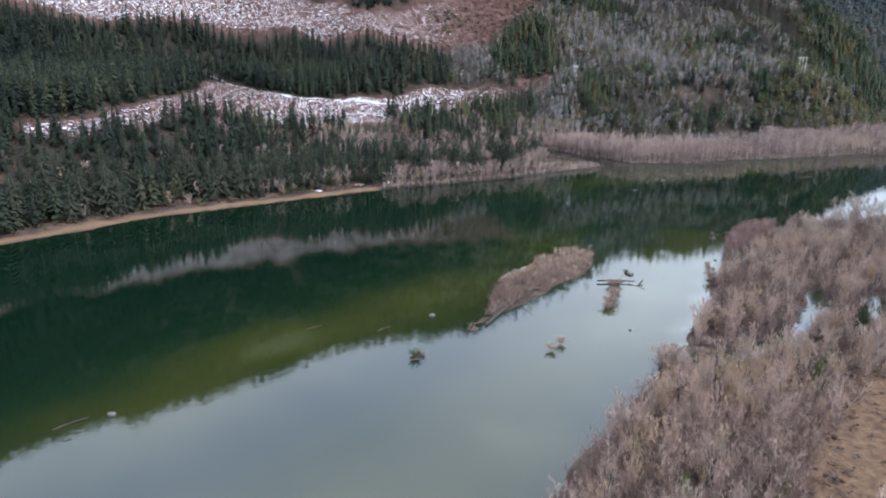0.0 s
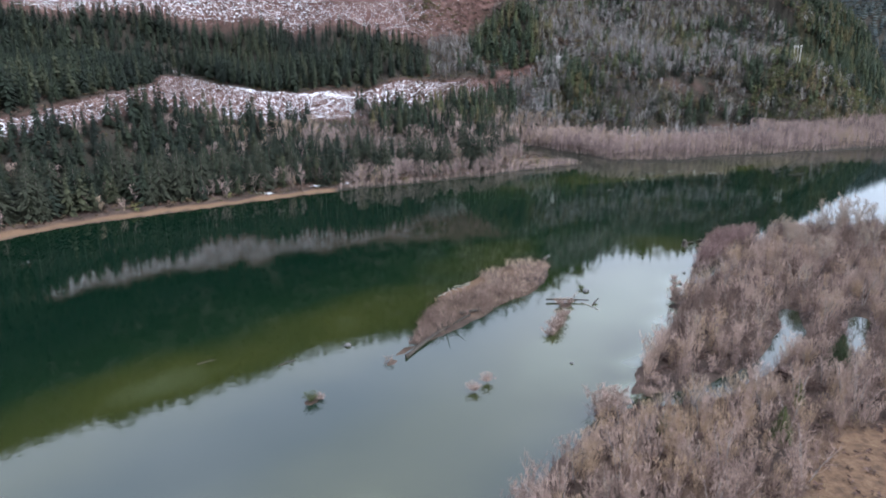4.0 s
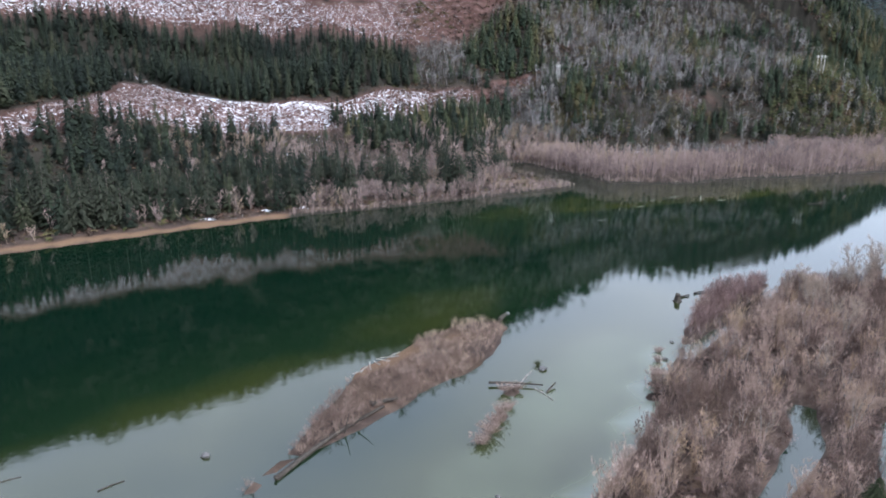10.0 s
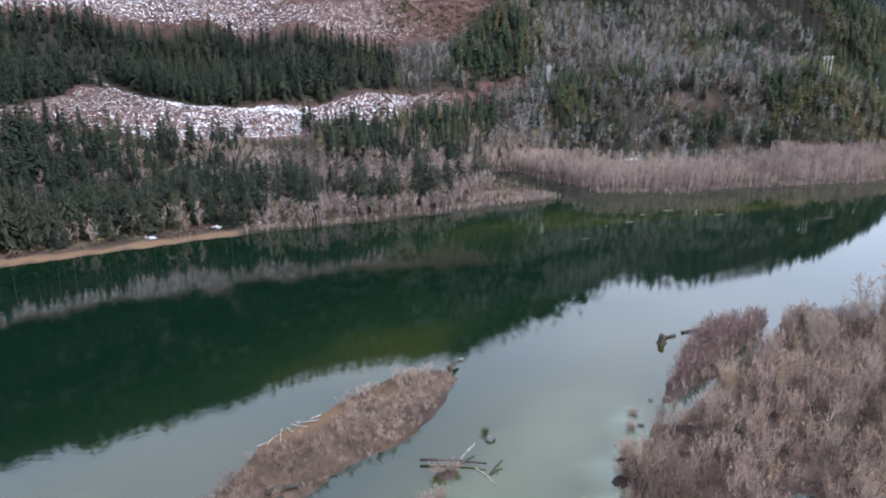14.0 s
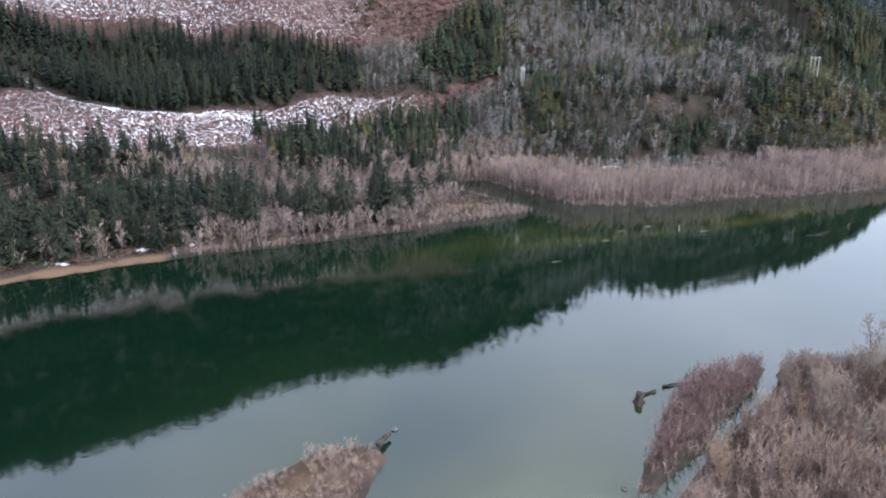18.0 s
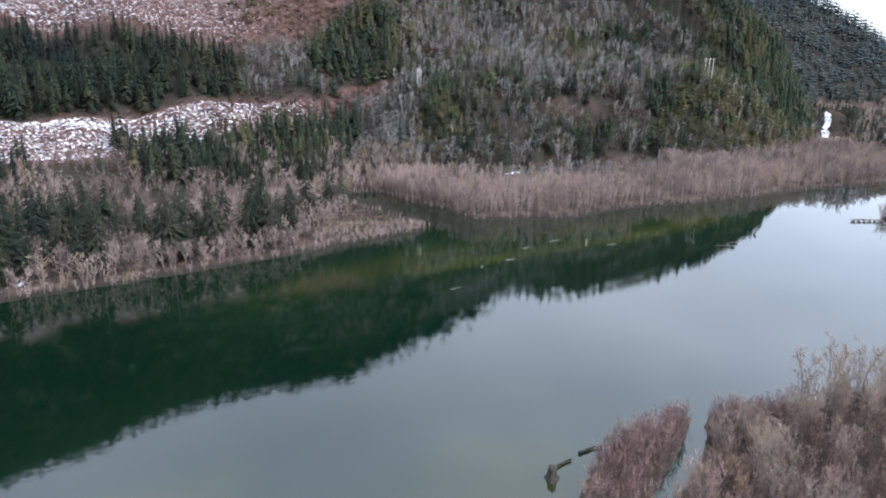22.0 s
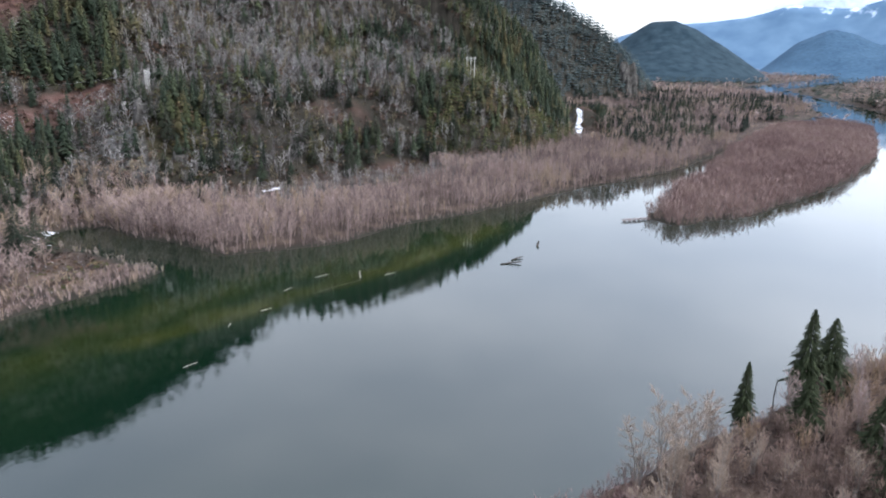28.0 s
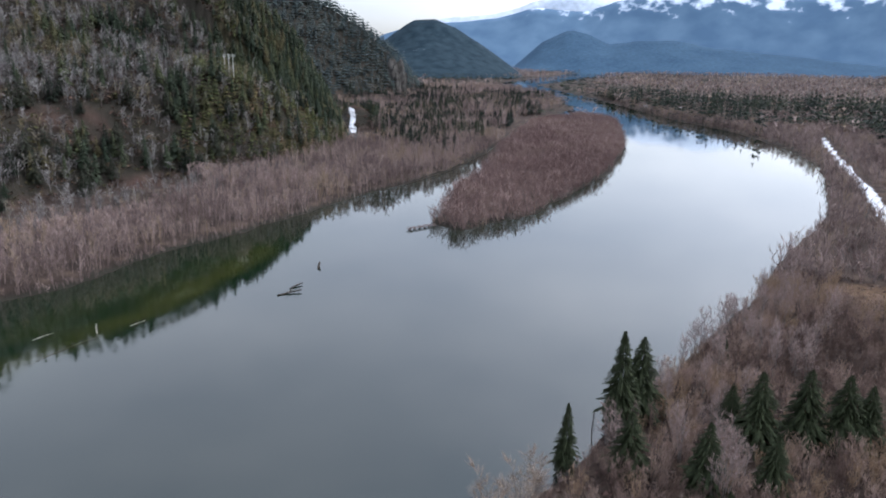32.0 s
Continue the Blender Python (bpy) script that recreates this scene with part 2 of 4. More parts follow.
def plain(name, a, c, scale, rough=0.8, bump=0.0, spec=0.3):
    """Two tones mixed by a coarse and a fine noise."""
    m, n, l, b = material(name, rough, spec)
    big, fine = noise_node(n, l, scale), noise_node(n, l, scale * 9)
    r = ramp_node(n, [(0.3, a), (0.7, c)])
    l.new(big.outputs[0], r.inputs[0])
    v = n.new("ShaderNodeMapRange")
    v.inputs["To Min"].default_value, v.inputs["To Max"].default_value = 0.6, 1.4
    l.new(fine.outputs[0], v.inputs["Value"])
    l.new(blend(n, l, 1.0, r.outputs[0], v.outputs[0], "MULTIPLY"), b.inputs["Base Color"])
    if bump:
        bp = n.new("ShaderNodeBump")
        bp.inputs["Distance"].default_value = bump
        l.new(fine.outputs[0], bp.inputs["Height"])
        l.new(bp.outputs[0], b.inputs["Normal"])
    return m


NEEDLE = foliage("needles", [(0.0, (0.0062, 0.00968, 0.00681)), (0.5, (0.01, 0.0143, 0.00889)), (0.85, (0.0155, 0.0205, 0.0113)), (1.0, (0.024, 0.0263, 0.0139))], grain=0.5)
# paler, bluer needles: aerial haze baked into the colour of the far ridge
NEEDLE_HAZE = foliage("hazed_needles", [(0.0, (0.0224, 0.0336, 0.0352)), (0.6, (0.0352, 0.0496, 0.0496)), (1.0, (0.0544, 0.0672, 0.0608))], grain=0.5)
FIR = foliage("fir_boughs", [(0.0, (0.014, 0.02, 0.009)), (0.6, (0.026, 0.033, 0.015)), (1.0, (0.046, 0.05, 0.024))], grain=0.7)
BANKFIR = foliage("greyish_boughs", [(0.0, (0.0136, 0.0163, 0.0109)), (0.6, (0.0245, 0.0272, 0.017)), (1.0, (0.0374, 0.0381, 0.0238))], grain=0.6)
UNDER = foliage("undergrowth", [(0.0, (0.035, 0.026, 0.02)), (0.35, (0.062, 0.042, 0.032)), (0.6, (0.085, 0.05, 0.035)), (0.8, (0.06, 0.05, 0.022)), (1.0, (0.045, 0.046, 0.016))], grain=1.0)
SLASH = foliage("logging_slash", [(0.0, (0.0338, 0.0225, 0.0188)), (0.6, (0.0638, 0.039, 0.0315)), (1.0, (0.0975, 0.0713, 0.06))], grain=1.0)
MOSSY = foliage("mossy_needles", [(0.0, (0.028, 0.035, 0.014)), (0.4, (0.05, 0.056, 0.019)), (0.7, (0.075, 0.064, 0.024)), (1.0, (0.085, 0.056, 0.032))], grain=0.7)
NEEDLE_HILL = foliage("hillside_needles", [(0.0, (0.015, 0.022, 0.013)), (0.5, (0.024, 0.032, 0.018)), (0.85, (0.04, 0.046, 0.02)), (1.0, (0.06, 0.052, 0.024))], grain=0.5)
CEDAR = foliage("cedar_needles", [(0.0, (0.03, 0.038, 0.014)), (1.0, (0.055, 0.06, 0.02))])
TWIG = foliage("bare_twigs", [(0.0, (0.125, 0.092, 0.083)), (0.5, (0.225, 0.168, 0.152)), (0.8, (0.3, 0.23, 0.208)), (1.0, (0.24, 0.18, 0.13))], grain=0.45)
TWIG_GREY = foliage("grey_twigs", [(0.0, (0.0688, 0.0628, 0.0602)), (0.4, (0.146, 0.136, 0.13)), (0.8, (0.232, 0.218, 0.209)), (1.0, (0.138, 0.116, 0.0731))], grain=0.5)
TWIG_RED = foliage("red_twigs", [(0.0, (0.133, 0.0864, 0.0781)), (0.5, (0.174, 0.117, 0.107)), (1.0, (0.219, 0.154, 0.135))], grain=0.4)
TWIG_PALE = foliage("pale_twigs", [(0.0, (0.21, 0.163, 0.129)), (1.0, (0.284, 0.223, 0.174))], grain=0.4)
TWIG_NEAR = foliage("near_twigs", [(0.0, (0.0924, 0.0634, 0.0519)), (0.4, (0.197, 0.14, 0.116)), (0.75, (0.312, 0.23, 0.191)), (1.0, (0.277, 0.197, 0.132))], grain=0.45)
TWIG_BAR = foliage("tawny_twigs", [(0.0, (0.11, 0.075, 0.06)), (0.6, (0.2, 0.145, 0.118)), (1.0, (0.29, 0.22, 0.17))], grain=0.5)
TUSSOCK = foliage("dead_grass", [(0.0, (0.12, 0.085, 0.05)), (1.0, (0.22, 0.165, 0.1))], grain=0.9)
BARK = plain("bark", (0.09, 0.075, 0.065), (0.2, 0.18, 0.16), 2.0, 0.9, 0.02)
WOOD = plain("weathered_wood", (0.09, 0.08, 0.07), (0.24, 0.22, 0.2), 1.5, 0.85, 0.02)
WETWOOD = plain("wet_wood", (0.02, 0.017, 0.014), (0.055, 0.046, 0.037), 2.0, 0.75, 0.02, 0.15)
ROCK = plain("wet_rock", (0.03, 0.03, 0.03), (0.1, 0.095, 0.09), 1.2, 0.6, 0.05)
CRAG = plain("crag_rock", (0.022, 0.021, 0.016), (0.085, 0.078, 0.072), 0.16, 0.95, 0.3)
BARK_PALE = plain("pale_bark", (0.14, 0.125, 0.115), (0.26, 0.24, 0.22), 1.5, 0.9, 0.01)
DRY = plain("bleached_wood", (0.12, 0.11, 0.1), (0.26, 0.24, 0.215), 1.5, 0.85, 0.02)
POLE = plain("grey_poles", (0.4, 0.39, 0.37), (0.55, 0.53, 0.5), 0.8, 0.8)
# far hills: distance haze is mixed into the wood colours as blue
HILL_HAZE = plain("hazed_wood", (0.012, 0.022, 0.03), (0.028, 0.045, 0.056), 0.035, 0.95, spec=0.03)
HILL_HAZE_BLUE = plain("haze_blue_wood", (0.032, 0.062, 0.1), (0.046, 0.084, 0.126), 0.008, 0.95, spec=0.03)
STEEL = plain("galvanised_steel", (0.4, 0.4, 0.42), (0.55, 0.55, 0.56), 1.0, 0.5)

# mountains: haze is put into the slope and snow colours, no air between
MOUNT_HAZE, n, l, b = material("hazed_mountain_slopes", 0.95, 0.1)
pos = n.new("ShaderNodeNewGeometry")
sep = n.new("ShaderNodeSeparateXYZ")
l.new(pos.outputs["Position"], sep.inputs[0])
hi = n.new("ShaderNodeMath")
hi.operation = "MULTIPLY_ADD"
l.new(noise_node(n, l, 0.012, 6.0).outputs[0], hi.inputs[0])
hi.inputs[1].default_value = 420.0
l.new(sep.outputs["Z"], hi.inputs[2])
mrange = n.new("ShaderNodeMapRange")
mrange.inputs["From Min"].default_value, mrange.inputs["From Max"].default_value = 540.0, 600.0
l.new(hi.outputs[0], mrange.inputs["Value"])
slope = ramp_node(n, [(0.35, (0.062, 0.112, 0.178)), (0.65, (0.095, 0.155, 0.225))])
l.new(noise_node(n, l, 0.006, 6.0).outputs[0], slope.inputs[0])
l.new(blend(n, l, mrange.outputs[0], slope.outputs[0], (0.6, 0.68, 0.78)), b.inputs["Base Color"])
# farthest snow, blue-grey with haze in its colour
SNOW_HAZE = plain("hazed_snow", (0.36, 0.42, 0.5), (0.55, 0.6, 0.66), 0.004, 0.9)

# water: clear skin over green depths, olive where sand lies close below
WATER, n, l, b = material("river_water", 0.03, 1.0)
b.inputs["IOR"].default_value = 1.4
at = n.new("ShaderNodeAttribute")
at.attribute_name = "tint"
# the palest stops also put missing sky reflection into the body colour
r = ramp_node(n, [(0.0, (0.0018, 0.0075, 0.004)), (0.4, (0.0045, 0.0115, 0.005)), (0.68, (0.019, 0.023, 0.006)), (0.8, (0.04, 0.048, 0.022)), (1.0, (0.096, 0.112, 0.09))])
nn = noise_node(n, l, 0.05, 3.0)
ma = n.new("ShaderNodeMath")
ma.operation = "MULTIPLY_ADD"
l.new(nn.outputs[0], ma.inputs[0])
ma.inputs[1].default_value = 0.25
l.new(at.outputs["Fac"], ma.inputs[2])
mb = n.new("ShaderNodeMath")
mb.operation = "SUBTRACT"
l.new(ma.outputs[0], mb.inputs[0])
mb.inputs[1].default_value = 0.125
l.new(mb.outputs[0], r.inputs[0])
l.new(r.outputs[0], b.inputs["Base Color"])
bp = n.new("ShaderNodeBump")
bp.inputs["Distance"].default_value = 0.02
bp.inputs["Strength"].default_value = 0.3
rip = noise_node(n, l, 0.7, 3.0)
l.new(rip.outputs[0], bp.inputs["Height"])
l.new(bp.outputs[0], b.inputs["Normal"])

# ground: soil and dead grass, brush, rock on the steep, snow by patches
GROUND, n, l, b = material("winter_ground", 0.95, 0.1)
soil = ramp_node(n, [(0.3, (0.022, 0.016, 0.013)), (0.5, (0.042, 0.03, 0.024)), (0.7, (0.085, 0.06, 0.045))])
l.new(noise_node(n, l, 0.12, 8.0).outputs[0], soil.inputs[0])


def zone(name):
    a = n.new("ShaderNodeAttribute")
    a.attribute_name = name
    return a.outputs["Fac"]


brush = ramp_node(n, [(0.3, (0.025, 0.015, 0.012)), (0.52, (0.058, 0.031, 0.025)), (0.72, (0.095, 0.06, 0.05))])
l.new(noise_node(n, l, 0.22, 8.0).outputs[0], brush.inputs[0])
straw = ramp_node(n, [(0.3, (0.045, 0.03, 0.02)), (0.5, (0.09, 0.056, 0.034)), (0.75, (0.12, 0.08, 0.05))])
l.new(noise_node(n, l, 0.5, 8.0).outputs[0], straw.inputs[0])
col = blend(n, l, zone("brush"), soil.outputs[0], brush.outputs[0])
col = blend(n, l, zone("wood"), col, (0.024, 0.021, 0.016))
col = blend(n, l, zone("grass"), col, straw.outputs[0])
col = blend(n, l, zone("sand"), col, (0.115, 0.072, 0.043))
col = blend(n, l, zone("moss"), col, (0.034, 0.03, 0.016))
rocky = ramp_node(n, [(0.35, (0.03, 0.029, 0.027)), (0.62, (0.1, 0.097, 0.093))])
l.new(noise_node(n, l, 0.3, 6.0).outputs[0], rocky.inputs[0])
col = blend(n, l, zone("rock"), col, rocky.outputs[0])
sn = noise_node(n, l, 0.6, 9.0)
sn.inputs["Roughness"].default_value = 0.88
mul = n.new("ShaderNodeMath")
mul.operation = "ADD"
l.new(sn.outputs[0], mul.inputs[0])
l.new(zone("snow"), mul.inputs[1])
thr = ramp_node(n, [(0.965, (0, 0, 0)), (1.05, (1, 1, 1))])
half = n.new("ShaderNodeMath")
half.operation = "MULTIPLY"
half.inputs[1].default_value = 1.0
l.new(mul.outputs[0], half.inputs[0])
l.new(half.outputs[0], thr.inputs[0])
col = blend(n, l, thr.outputs[0], col, (0.66, 0.68, 0.71))
fine = noise_node(n, l, 1.4, 5.0)
mr = n.new("ShaderNodeMapRange")
mr.inputs["To Min"].default_value, mr.inputs["To Max"].default_value = 0.7, 1.3
l.new(fine.outputs[0], mr.inputs["Value"])
l.new(blend(n, l, 1.0, col, mr.outputs[0], "MULTIPLY"), b.inputs["Base Color"])
bp = n.new("ShaderNodeBump")
bp.inputs["Distance"].default_value = 0.4
l.new(fine.outputs[0], bp.inputs["Height"])
l.new(bp.outputs[0], b.inputs["Normal"])

# ---- ground and water sheets ----
STRIP = [(-178, 334), (-153, 356), (-146, 376), (-137, 399), (-131, 430), (-129, 462), (-127, 480), (-112, 489), (-75, 463), (-51, 475), (-10, 501),
         (36, 533), (70, 552), (97, 562), (104, 556), (84, 527), (57, 514), (37, 495), (6, 473), (-30, 450), (-48, 436), (-70, 416), (-86, 418),
         (-113, 407), (-123, 378), (-146, 338), (-165, 326)]
TRACK = [(-160, 500), (-147, 508), (-120, 496), (-98, 478), (-75, 464), (-50, 473), (-10, 492)]
CLEARING = [(90, 128), (80, 114), (70, 104), (60, 95), (54, 84), (75, 76), (97, 100), (108, 122)]


def cut_line(x):
    return np.interp(x, (-600, -400, -218, -181, -127, -51, 2, 45, 80, 113, 140, 180), (260, 400, 492, 522, 550, 555, 558, 574, 606, 646, 668, 1200))


def blob(x, y, cx, cy, rx, ry, turn=0.0):
    """1 inside an ellipse, fading to 0 at its uneven rim."""
    c, s = math.cos(radians(turn)), math.sin(radians(turn))
    u, v = (x - cx) * c + (y - cy) * s, -(x - cx) * s + (y - cy) * c
    return ramp(1.15 - np.hypot(u / rx, v / ry) + 0.5 * fbm(x, y, 14, 90), 0, 0.3)


ROAD = [(760, 350), (660, 320), (587, 296), (520, 274), (464, 258), (430, 248), (400, 234), (375, 210), (360, 170), (350, 100)]


RED_SLOPES = [(230, 555, 12, 6), (252, 551, 8, 10), (263, 531, 9, 6), (357, 612, 12, 8), (187, 540, 8, 5), (98, 573, 16, 9)]


def clearings(x, y):
    """Open ground where no tree stands."""
    c = np.maximum(ramp(area_distance(x, y, STRIP), -3, 3), ramp(-line_distance(x, y, TRACK), -7, -4))
    c = np.maximum(c, ramp(y - cut_line(x), -2, 6) * (height(x, y) < 108 + 25 * fbm(x, y, 60, 8)) * (x < 175))
    c = np.maximum(c, ramp(-line_distance(x, y, [(455, 585), (494, 642), (512, 664)]), -20, -14))
    c = np.maximum(c, blob(x, y, 540, 672, 20, 16, 30))
    c = np.maximum(c, blob(x, y, 112, 570, 20, 11, 20))
    c = np.maximum(c, blob(x, y, 325, 237, 14, 11))
    for cx, cy, rx, ry in RED_SLOPES:
        c = np.maximum(c, 0.8 * blob(x, y, cx, cy, rx, ry))
    c = np.maximum(c, ramp(area_distance(x, y, CLEARING) + 4 * fbm(x, y, 8, 92), -2, 1))
    c = np.maximum(c, ramp(-line_distance(x, y, ROAD), -6, -4))
    c = np.maximum(c, ramp(fbm(x, y, 420, 33, 3), 0.27, 0.3) * (x > 900))
    return c


def zones(x, y, z, d):
    """Cover of the ground by kind, each 0 to 1."""
    strip = ramp(area_distance(x, y, STRIP), -4, 3)
    cut = ramp(y - cut_line(x), -4, 20) * (x < 175) * ramp(z - 25 * fbm(x, y, 60, 8), 118, 104)
    snow = np.maximum(strip * np.interp(x, (-150, -120, -60, 40, 70, 90, 104), (0.432, 0.412, 0.43, 0.433, 0.42, 0.378, 0.2)), cut * np.interp(x, (-250, -60, 40, 80, 130), (0.436, 0.42, 0.402, 0.362, 0.2)))
    snow = np.maximum(snow, 0.47 * ramp(-line_distance(x, y, TRACK), -3.6, -1.6))
    snow = np.maximum(snow, np.where((d > 4) & (y > 330) & (x > -70) & (x < 130) & (z < 30), 0.37, 0))
    snow = np.maximum(snow, 0.5 * blob(x, y, 92, 468, 16, 12))
    snow = np.maximum(snow, 0.47 * blob(x, y, 22, 482, 6, 16))
    for cx, cy, rx, ry, a in ((-41, 334, 2.5, 1.2, 0), (-20, 350, 3, 1.2, 30), (-8, 356, 3, 1.2, 30), (186, 509, 6, 3, 20), (243, 527, 3, 3, 10), (544, 680, 9, 6, 20)):
        snow = np.maximum(snow, 0.54 * blob(x, y, cx, cy, rx, ry, a))
    snow = np.where(x > 900, np.maximum(snow, 0.5 * ramp(fbm(x, y, 420, 33, 3), 0.27, 0.3)), snow)
    snow = np.maximum(snow, 0.56 * ramp(-line_distance(x, y, [(488, 634), (498, 648), (503, 650), (513, 667)]) + 2 * fbm(x, y, 7, 94), -3.6, -2.2))
    road = line_distance(x, y, ROAD)
    snow = np.maximum(snow, 0.53 * ramp(road, 4.4, 3.2))
    brush_z = np.clip(np.maximum(cut, strip), 0, 1)
    brush_z = np.maximum(brush_z, np.maximum(blob(x, y, 112, 570, 22, 12, 20), blob(x, y, 532, 670, 22, 14, 30)))
    for cx, cy, rx, ry in RED_SLOPES:
        brush_z = np.maximum(brush_z, 0.6 * blob(x, y, cx, cy, rx, ry) * ramp(fbm(x, y, 8, 95), -0.4, 0.1))
    sand = ramp(d, 0.0, 0.8) * ramp(d + 5 * fbm(x, y, 13, 97), 6.5, 3.5) * (x < -12) * (y > 200) * (y < 360)
    sand = np.maximum(sand, 0.8 * ramp(-line_distance(x, y, [(26, 201), (33, 205), (39, 213)]), -4, -2) * (d < 5))
    sand = np.maximum(sand, 0.25 * (area_distance(x, y, BAR) > -2) * ramp(fbm(x, y, 7, 91), 0.0, -0.3))
    grass = np.maximum(blob(x, y, 328, 238, 10, 10), ramp(area_distance(x, y, CLEARING) + 4 * fbm(x, y, 8, 92), -5, 0))
    grass = np.maximum(grass, 0.45 * ramp(fbm(x, y, 12, 71), 0.15, 0.3) * (y < 300) * (d > 3))
    moss = blob(x, y, 385, 590, 95, 50, 38) * ramp(fbm(x, y, 18, 44), -0.3, 0.3)
    moss = np.maximum(moss, 0.8 * blob(x, y, 145, 540, 18, 22))
    rock = np.maximum(blob(x, y, 128, 532, 7, 16, 20), 0.9 * ramp(-line_distance(x, y, [(462, 616), (476, 640), (490, 665)]), -16, -8))
    # even dark tone above 6 m outside brush, and along water past y 335
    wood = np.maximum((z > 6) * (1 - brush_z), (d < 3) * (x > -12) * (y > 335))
    return dict(wood=wood, snow=snow, brush=brush_z, sand=sand, grass=grass, moss=moss, rock=rock)


gx, gy = near_field(-190, 470, 3.0, 6500, 1.075), near_field(80, 640, 3.0, 6500, 1.075)
GX, GY = np.meshgrid(gx, gy)
GZ = height(GX, GY)
nx, ny = len(gx), len(gy)


def sheet(name, X, Y, Z, mat, tint=None):
    i = np.arange(X.size).reshape(X.shape)
    q = np.stack([i[:-1, :-1], i[:-1, 1:], i[1:, 1:], i[1:, :-1]], -1).reshape(-1, 4)
    return mesh_from(name, np.stack([X, Y, Z], -1).reshape(-1, 3), np.concatenate([q[:, [0, 1, 2]], q[:, [0, 2, 3]]]), mat, True, tint)


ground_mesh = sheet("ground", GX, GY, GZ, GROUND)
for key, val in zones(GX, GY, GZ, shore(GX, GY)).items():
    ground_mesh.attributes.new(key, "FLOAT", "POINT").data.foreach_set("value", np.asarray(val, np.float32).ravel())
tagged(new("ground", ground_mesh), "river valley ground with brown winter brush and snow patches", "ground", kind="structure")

wx, wy = near_field(-200, 760, 7.0, 6500, 1.25), near_field(60, 560, 7.0, 6500, 1.25)
WX, WY = np.meshgrid(wx, wy)
shoal = np.exp(-np.abs(shore(WX, WY)) / 5) * 0.45
shoal = np.maximum(shoal, 0.70 * np.exp(-(line_distance(WX, WY, [(105, 352), (150, 366), (190, 378), (240, 402)]) / 9) ** 2))
shoal = np.maximum(shoal, 0.5 * np.exp(-(line_distance(WX, WY, [(60, 330), (120, 372), (250, 412)]) / 22) ** 2))
shoal = np.maximum(shoal, 0.6 * np.exp(-(line_distance(WX, WY, [(-70, 110), (-20, 160), (20, 195), (55, 240)]) / 30) ** 2))
# milky shallows off the near bank, brightened to carry sky sheen as colour
shoal = np.maximum(shoal, 0.78 * np.exp(-(line_distance(WX, WY, [(-60, 40), (0, 100), (40, 150), (78, 200), (105, 238)]) / 30) ** 2))
shoal = np.maximum(shoal, 0.98 * np.exp(-(line_distance(WX, WY, [(58, 143), (70, 162), (84, 184), (96, 208)]) / 5) ** 2))
shoal = shoal + 0.25 * fbm(WX, WY, 40, 12) * ramp(shoal, 0.1, 0.5)
tagged(new("water", sheet("water", WX, WY, 0 * WX, WATER, shoal.ravel())), "calm dark green river reflecting the hillside and pale sky", "river", kind="structure")


# ---- far mountains, distance haze put into their colours ----
def mountain(name, profile, dist, depth, mat, label, rough_size):
    """A ridge seen far off: degrees right of north and degrees above level, set at a distance from the last bend."""
    az = np.linspace(profile[0][0], profile[-1][0], 90)
    crest = 65 + np.tan(np.radians(np.interp(az, [p[0] for p in profile], [p[1] for p in profile]))) * dist
    rows = np.linspace(0, 1, 16)
    A, R = np.meshgrid(np.radians(az), rows)
    rise = np.where(R < 0.6, R / 0.6, 1 - (R - 0.6) / 0.8)
    D = dist - depth * 0.6 + depth * R
    X, Y = 113 + D * np.sin(A), 210 + D * np.cos(A)
    Z = np.maximum(crest, 3)[None] * rise ** 1.1 * (1 + 0.14 * fbm(X, Y, rough_size, 5)) - 6
    return tagged(new(name, sheet(name, X, Y, Z, mat)), label, "mountain", kind="structure")


mountain("backdrop_hill", [(40.0, -3), (43, 0.4), (45, 1.7), (46.6, 2.5), (48.2, 2.7), (49.8, 2.2), (51.5, 1.3), (53.4, 0.0), (55.2, -1.3), (56.5, -3)], 2300, 700, HILL_HAZE,
         "dark wooded hill across the valley, tinted for haze", 260)
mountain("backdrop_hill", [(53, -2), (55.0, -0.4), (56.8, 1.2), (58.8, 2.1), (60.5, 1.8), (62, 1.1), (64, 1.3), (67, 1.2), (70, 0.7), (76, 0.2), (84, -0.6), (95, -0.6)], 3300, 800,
         HILL_HAZE_BLUE, "wooded hills low on the horizon, painted haze-blue", 300)
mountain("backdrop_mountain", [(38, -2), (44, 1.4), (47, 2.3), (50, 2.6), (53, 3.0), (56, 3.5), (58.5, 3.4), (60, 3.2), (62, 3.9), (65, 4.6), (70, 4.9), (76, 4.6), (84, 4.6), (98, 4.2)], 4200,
         900, MOUNT_HAZE, "high mountains painted haze-blue, with snow near their tops", 420)
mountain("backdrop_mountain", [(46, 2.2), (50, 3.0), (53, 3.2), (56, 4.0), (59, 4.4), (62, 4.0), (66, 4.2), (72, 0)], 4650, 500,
         SNOW_HAZE, "snow-covered mountain range, its snow tinted for haze", 500)


